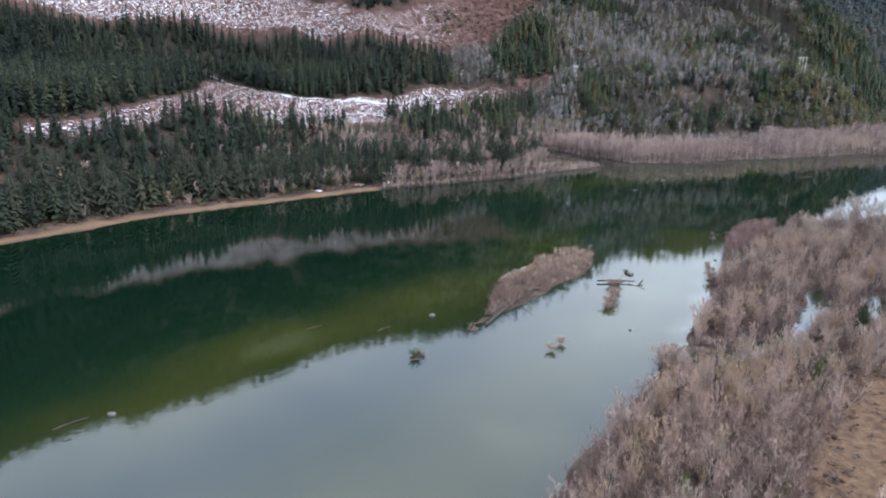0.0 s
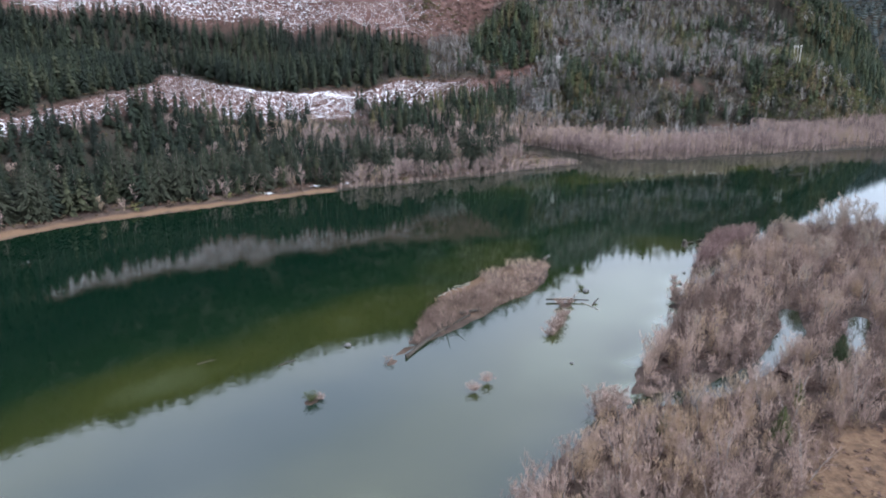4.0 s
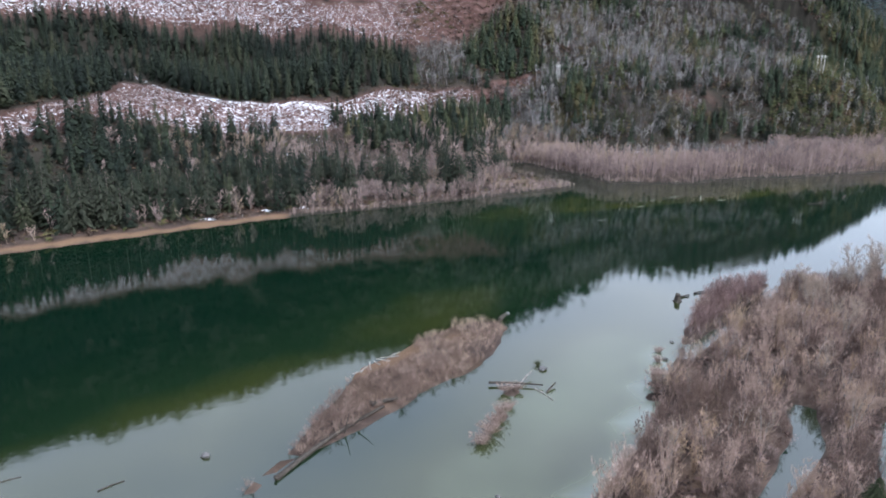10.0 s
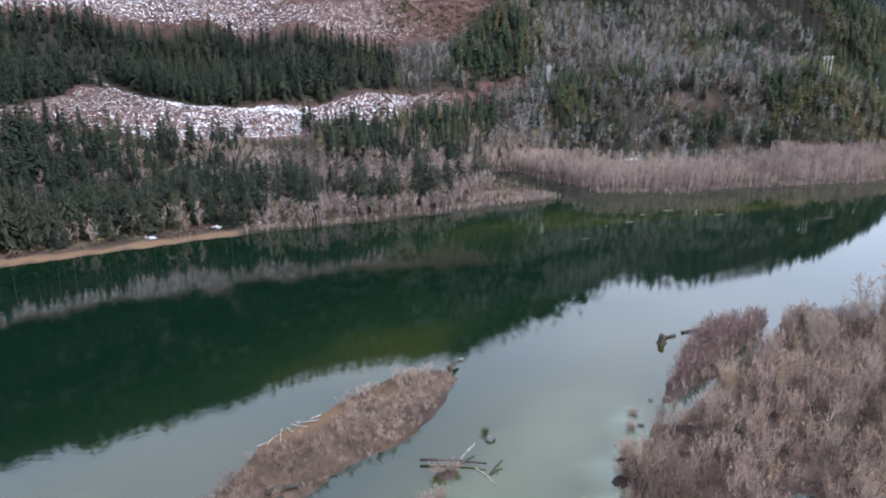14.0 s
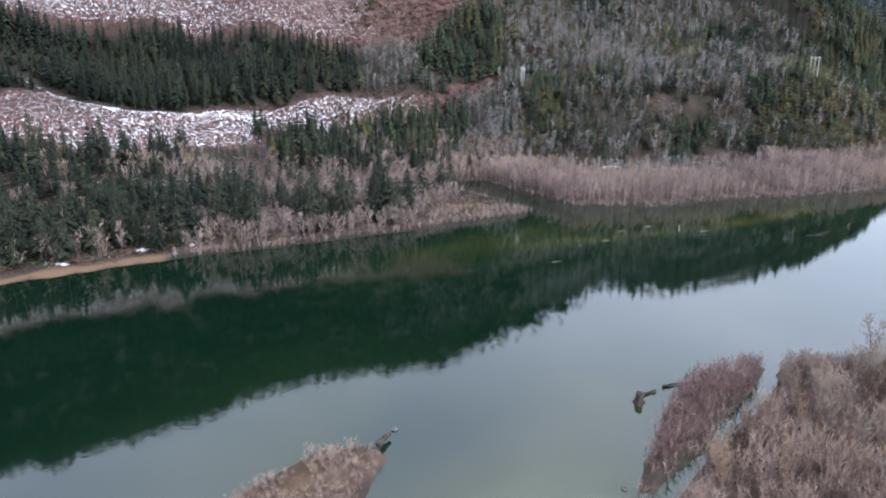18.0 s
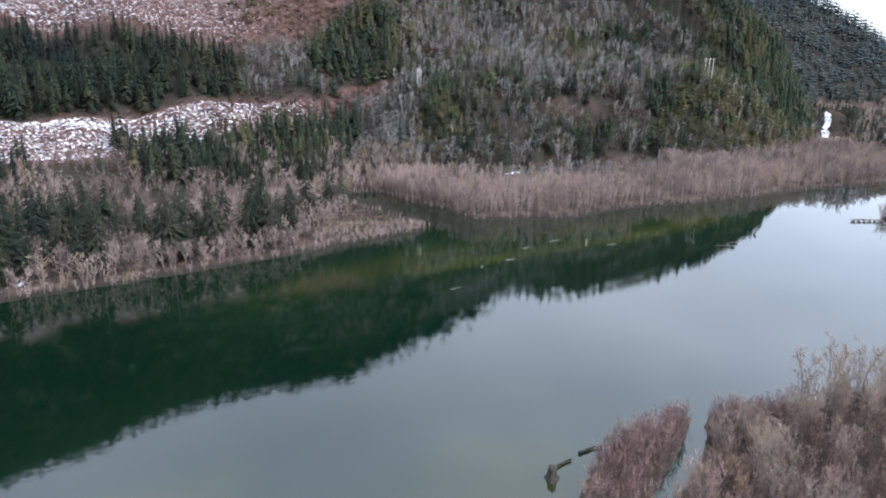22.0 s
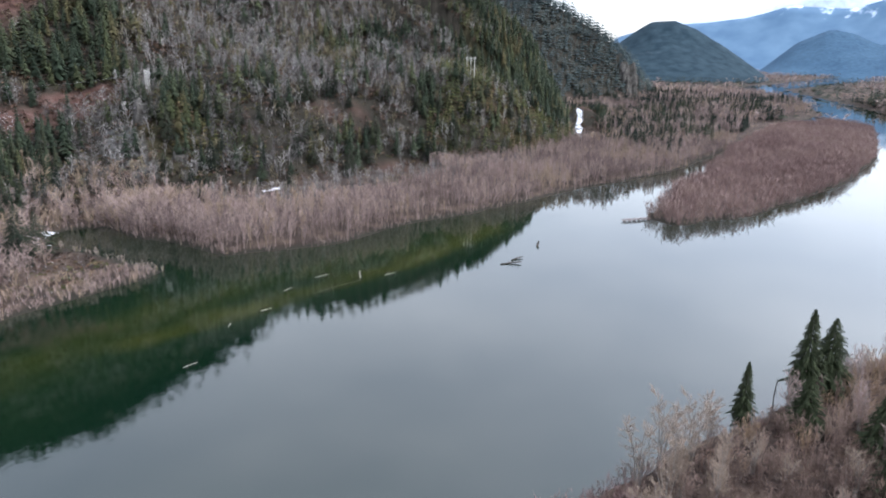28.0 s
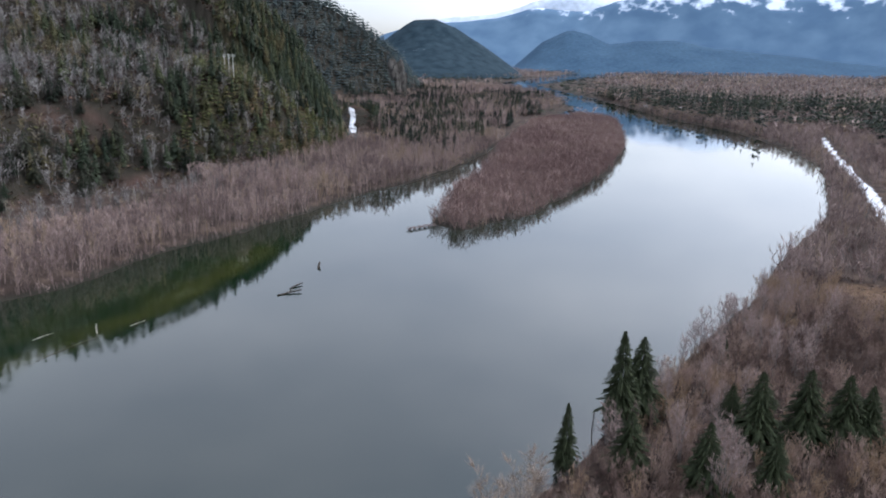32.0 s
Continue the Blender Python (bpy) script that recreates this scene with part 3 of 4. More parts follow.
# ---- tree shapes ----
def conifer_shape(tiers, per, seed, width=0.2, sprays=1, low=0.08):
    """Needled sprays on drooping boughs round a thin stem; one metre high."""
    g = np.random.default_rng(seed)
    v, t = [], []
    for k in range(tiers):
        f = (k + 0.5) / tiers
        z = low + (0.98 - low) * f
        reach = width * (1 - f) ** 0.75 * g.uniform(0.75, 1.15) * min(1, 0.55 + 2.2 * f) + 0.012
        for j in range(per):
            a = 2 * math.pi * (j + 0.5 * (k % 2)) / per + g.uniform(-0.35, 0.35)
            rr = reach * g.uniform(0.6, 1.2)
            if sprays > 3:
                for m in range(sprays):
                    fr = 0.25 + 0.75 * m / (sprays - 1)
                    b = a + (0.75 if m % 2 else -0.75) * (1.1 - fr) + g.uniform(-0.2, 0.2)
                    ln, sag = rr * g.uniform(0.16, 0.32) * (0.55 + 7 / sprays), g.uniform(0.2, 0.7)
                    px, py, pz = rr * fr * 0.88 * math.cos(a), rr * fr * 0.88 * math.sin(a), z + 0.02 - rr * fr * 0.4 + g.uniform(-0.008, 0.008)
                    c, s, w = math.cos(b), math.sin(b), ln * g.uniform(0.16, 0.26)
                    i = len(v)
                    v += [(px, py, pz + 0.01), (px + ln * 0.5 * c - w * s, py + ln * 0.5 * s + w * c, pz - ln * sag * 0.4),
                          (px + ln * c, py + ln * s, pz - ln * sag), (px + ln * 0.5 * c + w * s, py + ln * 0.5 * s - w * c, pz - ln * sag * 0.4)]
                    t += [(i, i + 1, i + 2), (i, i + 2, i + 3)]
                continue
            for m in range(sprays):
                b = a + (m - (sprays - 1) / 2) * 0.22 + g.uniform(-0.1, 0.1) * (sprays > 1)
                c, s = math.cos(b), math.sin(b)
                r2 = rr * (1 - 0.3 * abs(m - (sprays - 1) / 2)) * g.uniform(0.85, 1.05)
                w = r2 * g.uniform(0.3, 0.48) * (5 / per) / (1 + 0.6 * (sprays - 1))
                z0, z1 = z + g.uniform(0, 0.03), z - r2 * g.uniform(0.2, 0.6)
                i = len(v)
                v += [(0.008 * c, 0.008 * s, z0 + 0.03), (r2 * 0.55 * c - w * s, r2 * 0.55 * s + w * c, (z0 + z1) / 2 - 0.012),
                      (r2 * c, r2 * s, z1), (r2 * 0.55 * c + w * s, r2 * 0.55 * s - w * c, (z0 + z1) / 2 - 0.012)]
                t += [(i, i + 1, i + 2), (i, i + 2, i + 3)]
    i = len(v)
    v += [(0.02, 0, 0.92), (-0.01, 0.017, 0.92), (-0.01, -0.017, 0.92), (0, 0, 1.0)]
    t += [(i, i + 1, i + 3), (i + 1, i + 2, i + 3), (i + 2, i, i + 3)]
    return np.array(v), np.array(t)


def tube(v, t, pts, radii, sides=5):
    """A tapered round limb along points, added to v and t."""
    base = len(v)
    for p, r in zip(pts, radii):
        for k in range(sides):
            a = 2 * math.pi * k / sides
            v.append((p[0] + r * math.cos(a), p[1] + r * math.sin(a), p[2]))
    for m in range(len(pts) - 1):
        for k in range(sides):
            a, b = base + m * sides + k, base + m * sides + (k + 1) % sides
            t += [(a, b, b + sides), (a, b + sides, a + sides)]


def bare_shape(stems, limbs, twigs, seed, fan=0.2, spread=0.28, low=0.2, width=0.007, stem=0.008, fine=0.2, rise=0.7, wood=None):
    """Leafless tree one metre high: stems that fan out, upswept limbs and fine twigs as slivers. wood: takes the stems as round limbs of their own."""
    g = np.random.default_rng(seed)
    v, t = [], []

    def sliver(p, q, w):
        side = np.cross(q - p, g.normal(size=3))
        side = side / (np.linalg.norm(side) + 1e-9) * w
        i = len(v)
        v.extend([p - side, p + side, q])
        t.append((i, i + 1, i + 2))

    for s in range(stems):
        a = 2 * math.pi * (s + g.uniform(0, 0.7)) / stems
        off = 0.02 if stems == 1 else fan * g.uniform(0.25, 1)
        base = np.array([off * 0.15 * math.cos(a), off * 0.15 * math.sin(a), 0])
        top = g.uniform(0.74, 0.92) * (1 - 0.5 * off * off / (fan + 0.01))
        tip = np.array([off * math.cos(a) + g.normal() * 0.03, off * math.sin(a) + g.normal() * 0.03, top])
        mid = base * 0.5 + tip * 0.5 + np.array([-0.12 * off * math.cos(a) + g.normal() * 0.012, -0.12 * off * math.sin(a) + g.normal() * 0.012, 0.03])
        if wood is None:
            sliver(base, mid + (tip - mid) * 0.7, stem)
            sliver(base, tip, stem * 0.8)
        else:
            pole = ([], [])
            tube(*pole, [base - np.array([0, 0, 0.03]), mid, tip], [stem, stem * 0.65, stem * 0.15])
            wood.append((pole, len(v), len(t)))
        for j in range(limbs):
            f = low + (0.97 - low) * (j + g.uniform(0, 1)) / limbs
            p = base + (mid - base) * f * 2 if f < 0.5 else mid + (tip - mid) * (f - 0.5) * 2
            b = g.uniform(0, 2 * math.pi)
            e = radians(g.uniform(25, 55) + 30 * rise * g.uniform(0.5, 1))
            ln = spread * g.uniform(0.6, 1.1) * (1.15 - f) ** 0.5
            d = np.array([math.cos(b) * math.cos(e), math.sin(b) * math.cos(e), math.sin(e)])
            sliver(p, p + d * ln, width * 1.4)
            for m in range(twigs):
                c = p + d * ln * g.uniform(0.25, 1.0)
                w = d + g.normal(size=3) * 0.42 + np.array([0, 0, 0.5 * rise])
                sliver(c, c + w / np.linalg.norm(w) * fine * g.uniform(0.5, 1.15), width)
    v = np.array(v)
    v[:, 2] = np.maximum(v[:, 2], -0.01)
    return v, np.array(t)


def clump_shape(blades, seed, size=0.3):
    """A low tangled bush: ragged blades over a dome one metre high."""
    g = np.random.default_rng(seed)
    v, t = [], []
    for k in range(blades):
        a, e = g.uniform(0, 2 * math.pi), g.uniform(0.1, 1.5)
        r = g.uniform(0.45, 1.0)
        c = np.array([0.5 * r * math.cos(a) * math.cos(e), 0.5 * r * math.sin(a) * math.cos(e), r * 0.9 * math.sin(e)])
        i = len(v)
        for m in range(3):
            v.append(c + g.normal(size=3) * size * 0.5)
        t.append((i, i + 1, i + 2))
    v = np.array(v)
    v[:, 2] = np.maximum(v[:, 2], -0.02)
    return v, np.array(t)


def grove(name, mat, shapes, pos, tall, wide, label, category, seed=1, vary=0.28):
    """Many trees of a wood joined in one mesh."""
    g = np.random.default_rng(seed)
    vs, ts, tint, base = [], [], [], 0
    pick = g.integers(0, len(shapes), len(pos))
    turn = g.uniform(0, 2 * math.pi, len(pos))
    tone = np.clip(0.5 + 0.9 * fbm(pos[:, 0], pos[:, 1], 45, seed) + g.normal(0, vary, len(pos)), 0, 1)
    lean = g.normal(0, 0.04, (len(pos), 2))
    for k, (sv, st) in enumerate(shapes):
        sel = np.nonzero(pick == k)[0]
        if not len(sel):
            continue
        c, s = np.cos(turn[sel])[:, None], np.sin(turn[sel])[:, None]
        w, h = wide[sel][:, None], tall[sel][:, None]
        zz = sv[:, 2] * h
        out = np.stack([(sv[:, 0] * c - sv[:, 1] * s) * w + zz * lean[sel, :1] + pos[sel, 0, None],
                        (sv[:, 0] * s + sv[:, 1] * c) * w + zz * lean[sel, 1:] + pos[sel, 1, None], zz + pos[sel, 2, None]], -1)
        vs.append(out.reshape(-1, 3))
        ts.append((st[None] + (np.arange(len(sel)) * len(sv))[:, None, None]).reshape(-1, 3) + base)
        tint.append(np.repeat(tone[sel], len(sv)))
        base += out.shape[0] * out.shape[1]
    me = mesh_from(name, np.concatenate(vs), np.concatenate(ts), mat, False, np.concatenate(tint))
    return tagged(new(name, me), label, category, kind="stuff")


def scatter(x0, x1, y0, y1, step, keep, seed, cleared=0.0):
    """Jittered points on dry, open ground over a box, kept where keep(x, y, inland, height) exceeds a random number."""
    g = np.random.default_rng(seed)
    x, y = np.meshgrid(np.arange(x0, x1, step), np.arange(y0, y1, step))
    x = x.ravel() + g.uniform(-0.5, 0.5, x.size) * step
    y = y.ravel() + g.uniform(-0.5, 0.5, y.size) * step
    d = shore(x, y)
    ok = d > -0.6
    x, y, d = x[ok], y[ok], d[ok]
    z = height(x, y)
    ok = keep(x, y, d, z) * np.maximum(1 - clearings(x, y), cleared) > g.uniform(0, 1, x.size)
    return np.stack([x[ok], y[ok], np.maximum(z[ok], 0) - 0.1], -1)


def sizes(p, lo, hi, ratio, seed=3):
    g = np.random.default_rng(seed)
    tall = g.uniform(lo, hi, len(p)) * (1 + 0.5 * fbm(p[:, 0], p[:, 1], 18, seed + int(lo)))
    return tall, tall * ratio * g.uniform(0.8, 1.25, len(p))


CON_FAR = [conifer_shape(11, 7, s, 0.22 + 0.025 * s) for s in (1, 2, 3, 4)]
CLUMP = [clump_shape(16, s) for s in (71, 72, 73, 74)]
CON_TINY = [conifer_shape(2, 4, s, 0.3) for s in (8, 9)]
CON_SMALL = [conifer_shape(4, 5, s, 0.27) for s in (5, 6, 7)]
BARE_FAR = [bare_shape(2, 6, 5, s, 0.16, 0.27, 0.28, 0.008, 0.007, 0.14, 0.45) for s in (4, 5, 6, 7)]
BARE_BAND = [bare_shape(2, 8, 8, s, 0.14, 0.22, 0.3, 0.0042, 0.006, 0.12, 0.8) for s in (24, 25, 26, 27)]
BARE_TINY = [bare_shape(1, 4, 3, s, 0.1, 0.32, 0.15, 0.02, 0.01, 0.26, 0.6) for s in (7, 8)]
BARE_MID = [bare_shape(3, 7, 8, s, 0.2, 0.25, 0.2, 0.0048, 0.006, 0.13, 0.5) for s in (17, 18, 19)]
SHRUB = [bare_shape(8, 4, 7, s, 0.42, 0.2, 0.18, 0.0052, 0.0045, 0.17, 0.9) for s in (9, 10, 11, 12)]
SHRUB_FAR = [bare_shape(3, 3, 3, s, 0.3, 0.3, 0.12, 0.012, 0.009, 0.26, 0.7) for s in (12, 13, 14)]
SHRUB_NEAR = [bare_shape(12, 5, 7, s, 0.36, 0.15, 0.2, 0.0042, 0.0042, 0.14, 1.0) for s in (91, 92, 93, 94, 95)]
WILLOW = [bare_shape(5, 3, 3, s, 0.32, 0.24, 0.1, 0.0075, 0.007, 0.24, 1.0) for s in (14, 15, 16)]


def conifer_share(x, y):
    """How far the hillside is conifers rather than leafless trees, 0 to 1."""
    c = 0.1 + 0.9 * ramp(fbm(x, y, 34, 77) + 0.5 * fbm(x, y, 14, 78) + (x - 390) / 300, -0.02, 0.3)
    for cx, cy, rx, ry, a in ((105, 595, 30, 26, 50), (118, 625, 26, 24, 50), (62, 500, 40, 14, 30), (20, 470, 20, 8, 30), (155, 545, 11, 22, -20), (96, 533, 13, 8, 20),
                              (198, 566, 9, 9, 0), (250, 545, 9, 12, 0), (235, 528, 8, 9, 0), (285, 536, 8, 8, 0), (300, 560, 12, 14, 0), (205, 690, 30, 12, 0)):
        c = np.maximum(c, blob(x, y, cx, cy, rx, ry, a))
    return np.where((x < 42) & (y > 500), 1.0, c)


# conifers of the far bank, of the band above the clearing, of the hillside and its crest
p = scatter(-260, 75, 225, 500, 5.6, lambda x, y, d, z: (d > 10) * (x < 40 + (y - 420) * 0) * np.interp(x, (-60, -20, 20, 60), (0.9, 0.6, 0.3, 0.1))
            * np.where(d < 42, 0.7, 1) * ramp(fbm(x, y, 40, 19) + (-x - 10) / 120, -0.4, 0), 11)
grove("conifer_wood", NEEDLE, CON_FAR, p, *sizes(p, 11, 18, 1.0), "dense dark green conifer wood on the far bank", "trees", 21)
p = scatter(-330, 42, 280, 620, 4.9, lambda x, y, d, z: (area_distance(x, y, STRIP) < 0) * (z > 30) * (y > np.interp(x, (-190, -150, -130, -75, 0, 40), (325, 365, 440, 463, 507, 535))), 12)
grove("conifer_wood", NEEDLE, CON_FAR, p, *sizes(p, 10.5, 17, 0.85), "band of tall dark conifers above the snowy clearing", "trees", 22)
p = scatter(-30, 560, 440, 800, 5.0, lambda x, y, d, z: (z > 5) * ((x > 42) | (y < 500)) * conifer_share(x, y) * (1 - 0.4 * blob(x, y, 385, 590, 95, 50, 38)), 13)
q = scatter(395, 540, 585, 860, 3.6, lambda x, y, d, z: (z > 9) * 0.9, 43)
p = np.concatenate([p, q])
grove("conifer_wood", NEEDLE_HILL, CON_FAR, p, *sizes(p, 9, 16, 1.05), "mixed conifers over the steep hillside", "trees", 23)
p = scatter(290, 480, 525, 760, 2.6, lambda x, y, d, z: (z > 4) * blob(x, y, 385, 590, 95, 50, 38) * ramp(fbm(x, y, 16, 29), -0.6, -0.2), 33)
grove("young_conifers", MOSSY, CON_SMALL, p, *sizes(p, 3, 9, 1.25), "olive green young conifers and moss on the pylon knoll", "trees", 33)
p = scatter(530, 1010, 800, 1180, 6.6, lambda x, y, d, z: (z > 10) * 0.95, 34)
grove("conifer_wood", NEEDLE_HAZE, CON_SMALL, p, *sizes(p, 11, 17, 1.5), "hazy dark conifers on the far ridge", "trees", 34)
p = scatter(-560, 420, 480, 1080, 9, lambda x, y, d, z: (z > np.interp(x, (120, 180), (100, 90))) * (y > cut_line(x) - 400 * (x > 150)) * 0.9, 35)
grove("conifer_wood", NEEDLE, CON_TINY, p, *sizes(p, 15, 24, 1.7), "conifers along the crest of the hill", "trees", 35)
p = scatter(30, 570, 470, 800, 2.9, lambda x, y, d, z: (z > 3.5) * (z < 125) * 0.95, 64, 0.55)
grove("hill_brush", UNDER, CLUMP, p, *sizes(p, 1.0, 2.8, 1.9), "brown and olive undergrowth on the hillside", "shrubs", 64)
p = scatter(-420, 175, 330, 720, 3.6, lambda x, y, d, z: (clearings(x, y) > 0.5) * (z > 4), 68, 1.0)
grove("logging_slash", SLASH, CLUMP, p, *sizes(p, 0.4, 1.3, 2.2), "dark brush and logging slash dotting the snowy clearings", "brush", 68)
p = scatter(-200, 140, 260, 530, 3.1, lambda x, y, d, z: (d > 5) * (z < 45) * 0.9, 69, 0.0)
grove("bank_brush", UNDER, CLUMP, p, *sizes(p, 0.7, 2.0, 1.9), "brown undergrowth beneath the far bank trees", "shrubs", 69)
LOWER_WOOD = [(-6, 472), (30, 488), (50, 503), (66, 514), (92, 528), (101, 512), (84, 486), (44, 466), (8, 456)]
p = scatter(-10, 105, 450, 535, 3.7, lambda x, y, d, z: 1.0 * (area_distance(x, y, LOWER_WOOD) > 0), 44, 0.9)
grove("conifer_wood", NEEDLE, CON_FAR, p, *sizes(p, 9, 15, 0.9), "dense dark conifers below the snowy clearing", "trees", 44)
BLUFF = [(141, 556), (156, 580), (170, 548), (186, 520), (150, 520), (142, 538)]
p = scatter(135, 190, 515, 585, 2.7, lambda x, y, d, z: 0.9 * (area_distance(x, y, BLUFF) > 0), 45, 0.8)
grove("young_conifers", MOSSY, CON_SMALL, p, *sizes(p, 3.5, 8, 1.15), "olive green conifers and moss on the rocky bluff", "trees", 45)
p = np.array([(x, y, ground_z(x, y)) for x, y in [(156 + 4.4 * k, 570 - 7.0 * k) for k in range(8)] + [(146, 565), (150, 572), (176, 523), (168, 526)]])
grove("conifer_wood", NEEDLE, CON_FAR, p, *sizes(p, 11, 16, 0.9), "dark conifers down the spur of the bluff", "trees", 46)
# leafless trees of the hillside and along the water
p = scatter(40, 560, 490, 800, 4.3, lambda x, y, d, z: (z > 5) * (1 - conifer_share(x, y)) * 0.95 * (1 - 0.7 * blob(x, y, 385, 590, 95, 50, 38)), 14)
grove("bare_wood", TWIG_GREY, BARE_FAR, p, *sizes(p, 8, 12, 1.25), "pale grey leafless trees on the hillside", "trees", 24)
p = scatter(-180, 140, 270, 520, 3.7, lambda x, y, d, z: ((d > 7) | (x > -8)) * (z < 36) * np.interp(x, (-150, -60, 0, 40), (0.02, 0.25, 0.7, 0.95)) * (line_distance(x, y, [(84, 386), (124, 407)]) > 13) * (line_distance(x, y, [(96, 400), (106, 425), (100, 445)]) > 12), 15)
grove("bare_wood", TWIG, BARE_MID, p, *sizes(p, 6, 11, 1.15), "leafless alder wood on the flat far bank", "trees", 25)
p = scatter(60, 560, 395, 640, 3.3, lambda x, y, d, z: (d > -0.5) * (z < 5) * (x > np.interp(y, (405, 440, 470), (134, 124, 112))) * (area_distance(x, y, LONG_ISLAND) < -4) * np.where(x < 280, ramp(d, 52, 40), np.interp(d, (60, 90, 120), (1, 0.5, 0.4))), 16)
grove("bare_wood", TWIG, BARE_BAND, p, *sizes(p, 8, 12, 1.2), "mauve leafless alder thicket along the far shore", "trees", 26)
p = scatter(135, 330, 455, 540, 5.2, lambda x, y, d, z: (d > 46) * (z < 14) * 0.8, 47)
grove("bare_wood", TWIG_GREY, BARE_FAR, p, *sizes(p, 5, 9, 1.2), "thin grey leafless trees at the foot of the hill", "trees", 47)
p = scatter(-10, 440, 340, 480, 1.9, lambda x, y, d, z: (d > -0.6) * (d < 2.6) * 0.8, 62)
q = scatter(78, 132, 378, 414, 1.9, lambda x, y, d, z: (line_distance(x, y, [(84, 386), (124, 407)]) < 13), 63)
p = np.concatenate([p, q])
grove("shore_scrub", TWIG, SHRUB_FAR, p, *sizes(p, 1.8, 3.8, 1.2), "low leafless scrub overhanging the far water's edge", "shrubs", 62)
p = scatter(400, 1000, 455, 1050, 6.5, lambda x, y, d, z: (d > 12) * (area_distance(x, y, LONG_ISLAND) < -6) * (z < 14) * (y > 300 + 0.3 * x) * ramp(fbm(x, y, 45, 66), -0.1, 0.25), 36)
grove("conifer_wood", NEEDLE, CON_FAR, p, *sizes(p, 10, 16, 1.2), "conifers among the leafless flat wood", "trees", 36)
p = scatter(430, 1230, 470, 1080, 7.2, lambda x, y, d, z: (d > 14) * (area_distance(x, y, LONG_ISLAND) < -6) * (z < 10) * (y > 300 + 0.3 * x), 37)
grove("bare_wood", TWIG, BARE_FAR, p, *sizes(p, 10, 14, 1.2), "pale leafless wood on the river flat", "trees", 37)
p = scatter(295, 800, 355, 600, 3.0, lambda x, y, d, z: area_distance(x, y, LONG_ISLAND) > -1, 17)
grove("willow_thicket", TWIG_RED, WILLOW, p, *sizes(p, 6, 8.5, 1.3), "reddish brown willow thicket covering the long island", "shrubs", 27)
# near bank: scrub, red willows by the water, taller wood along the outer bend
NEAR_SIDE = [(14, 80), (60, 72), (100, 92), (125, 118), (150, 150), (175, 180), (205, 196), (240, 205), (290, 215), (335, 225), (330, 270), (100, 270), (60, 160)]
p = scatter(10, 335, 70, 270, 2.9, lambda x, y, d, z: (y < 262) * (d > 0.3) * (area_distance(x, y, SOUTH_LAND) > -4) * (area_distance(x, y, NEAR_SIDE) > 0)
            * np.maximum(ramp(fbm(x, y, 9, 58), -0.5, -0.22), 0.25), 18)
red = (line_distance(p[:, 0], p[:, 1], [(104, 222), (122, 243), (140, 253)]) < 9) | (p[:, 1] > 246) & (p[:, 0] < 165)
q = p[red]
q = np.concatenate([q, scatter(96, 165, 214, 264, 1.5, lambda x, y, d, z: (d > 0) * ((line_distance(x, y, [(106, 226), (122, 243), (140, 253), (160, 256)]) < 7)), 61)])
grove("willow_thicket", TWIG_RED, WILLOW, q, *sizes(q, 3.8, 5.2, 1.3), "dense reddish willows at the point of the near bank", "shrubs", 38)
q = p[~red]
grove("shrub_thicket", TWIG_NEAR, SHRUB_NEAR, q, *sizes(q, 4.2, 7.6, 0.95), "tangled mauve leafless shrubs on the near bank", "shrubs", 28, 0.34)
p = scatter(0, 340, 60, 272, 1.7, lambda x, y, d, z: (d > -0.6) * (d < 2.6) * (area_distance(x, y, SOUTH_LAND) > -6) * 0.8, 65)
grove("shore_scrub", TWIG, SHRUB_FAR, p, *sizes(p, 1.4, 3.2, 1.3), "low leafless scrub along the near water's edge", "shrubs", 65)
p = scatter(48, 112, 74, 134, 1.2, lambda x, y, d, z: 9.0 * ramp(np.abs(area_distance(x, y, CLEARING) + 3.5), 5, 2.5) * ramp(fbm(x, y, 5, 74), -0.15, 0.1), 67)
grove("grass_tussocks", TUSSOCK, SHRUB_FAR, p, *sizes(p, 0.4, 1.1, 1.5), "tawny dead grass tussocks in a small clearing", "grass", 67)
p = scatter(10, 340, 60, 266, 2.1, lambda x, y, d, z: (d > 0.4) * (area_distance(x, y, SOUTH_LAND) > -3) * (line_distance(x, y, [(40, 70), (110, 150), (180, 235), (330, 245)]) < 42), 75, 0.4)
grove("bank_brush", SLASH, CLUMP, p, *sizes(p, 0.5, 1.3, 2.0), "low brown brambles beneath the near bank shrubs", "shrubs", 75)
p = scatter(150, 1010, 60, 740, 4.4, lambda x, y, d, z: (area_distance(x, y, SOUTH_LAND) > -2) * (d > 0.5) * (d < 120) * (line_distance(x, y, [(0, 10), (60, 100), (120, 180), (175, 258), (240, 250)]) > 77), 19)
grove("bare_wood", TWIG, SHRUB_FAR, p, *sizes(p, 6, 11, 1.0), "leafless riverside wood along the outer bend", "trees", 29)
p = scatter(500, 1150, 150, 850, 8, lambda x, y, d, z: (area_distance(x, y, SOUTH_LAND) > 10) * np.maximum(ramp(fbm(x, y, 60, 15) + 0.1 * (x > 740), 0.0, 0.25), 0.85 * (x > 800) * (x < 1130) * (d < 75)), 39)
grove("conifer_wood", NEEDLE, CON_SMALL, p, *sizes(p, 13, 22, 1.25), "conifers behind the outer bend", "trees", 39)
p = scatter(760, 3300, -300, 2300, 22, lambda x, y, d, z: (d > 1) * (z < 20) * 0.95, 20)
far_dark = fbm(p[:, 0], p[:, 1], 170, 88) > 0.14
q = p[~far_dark]
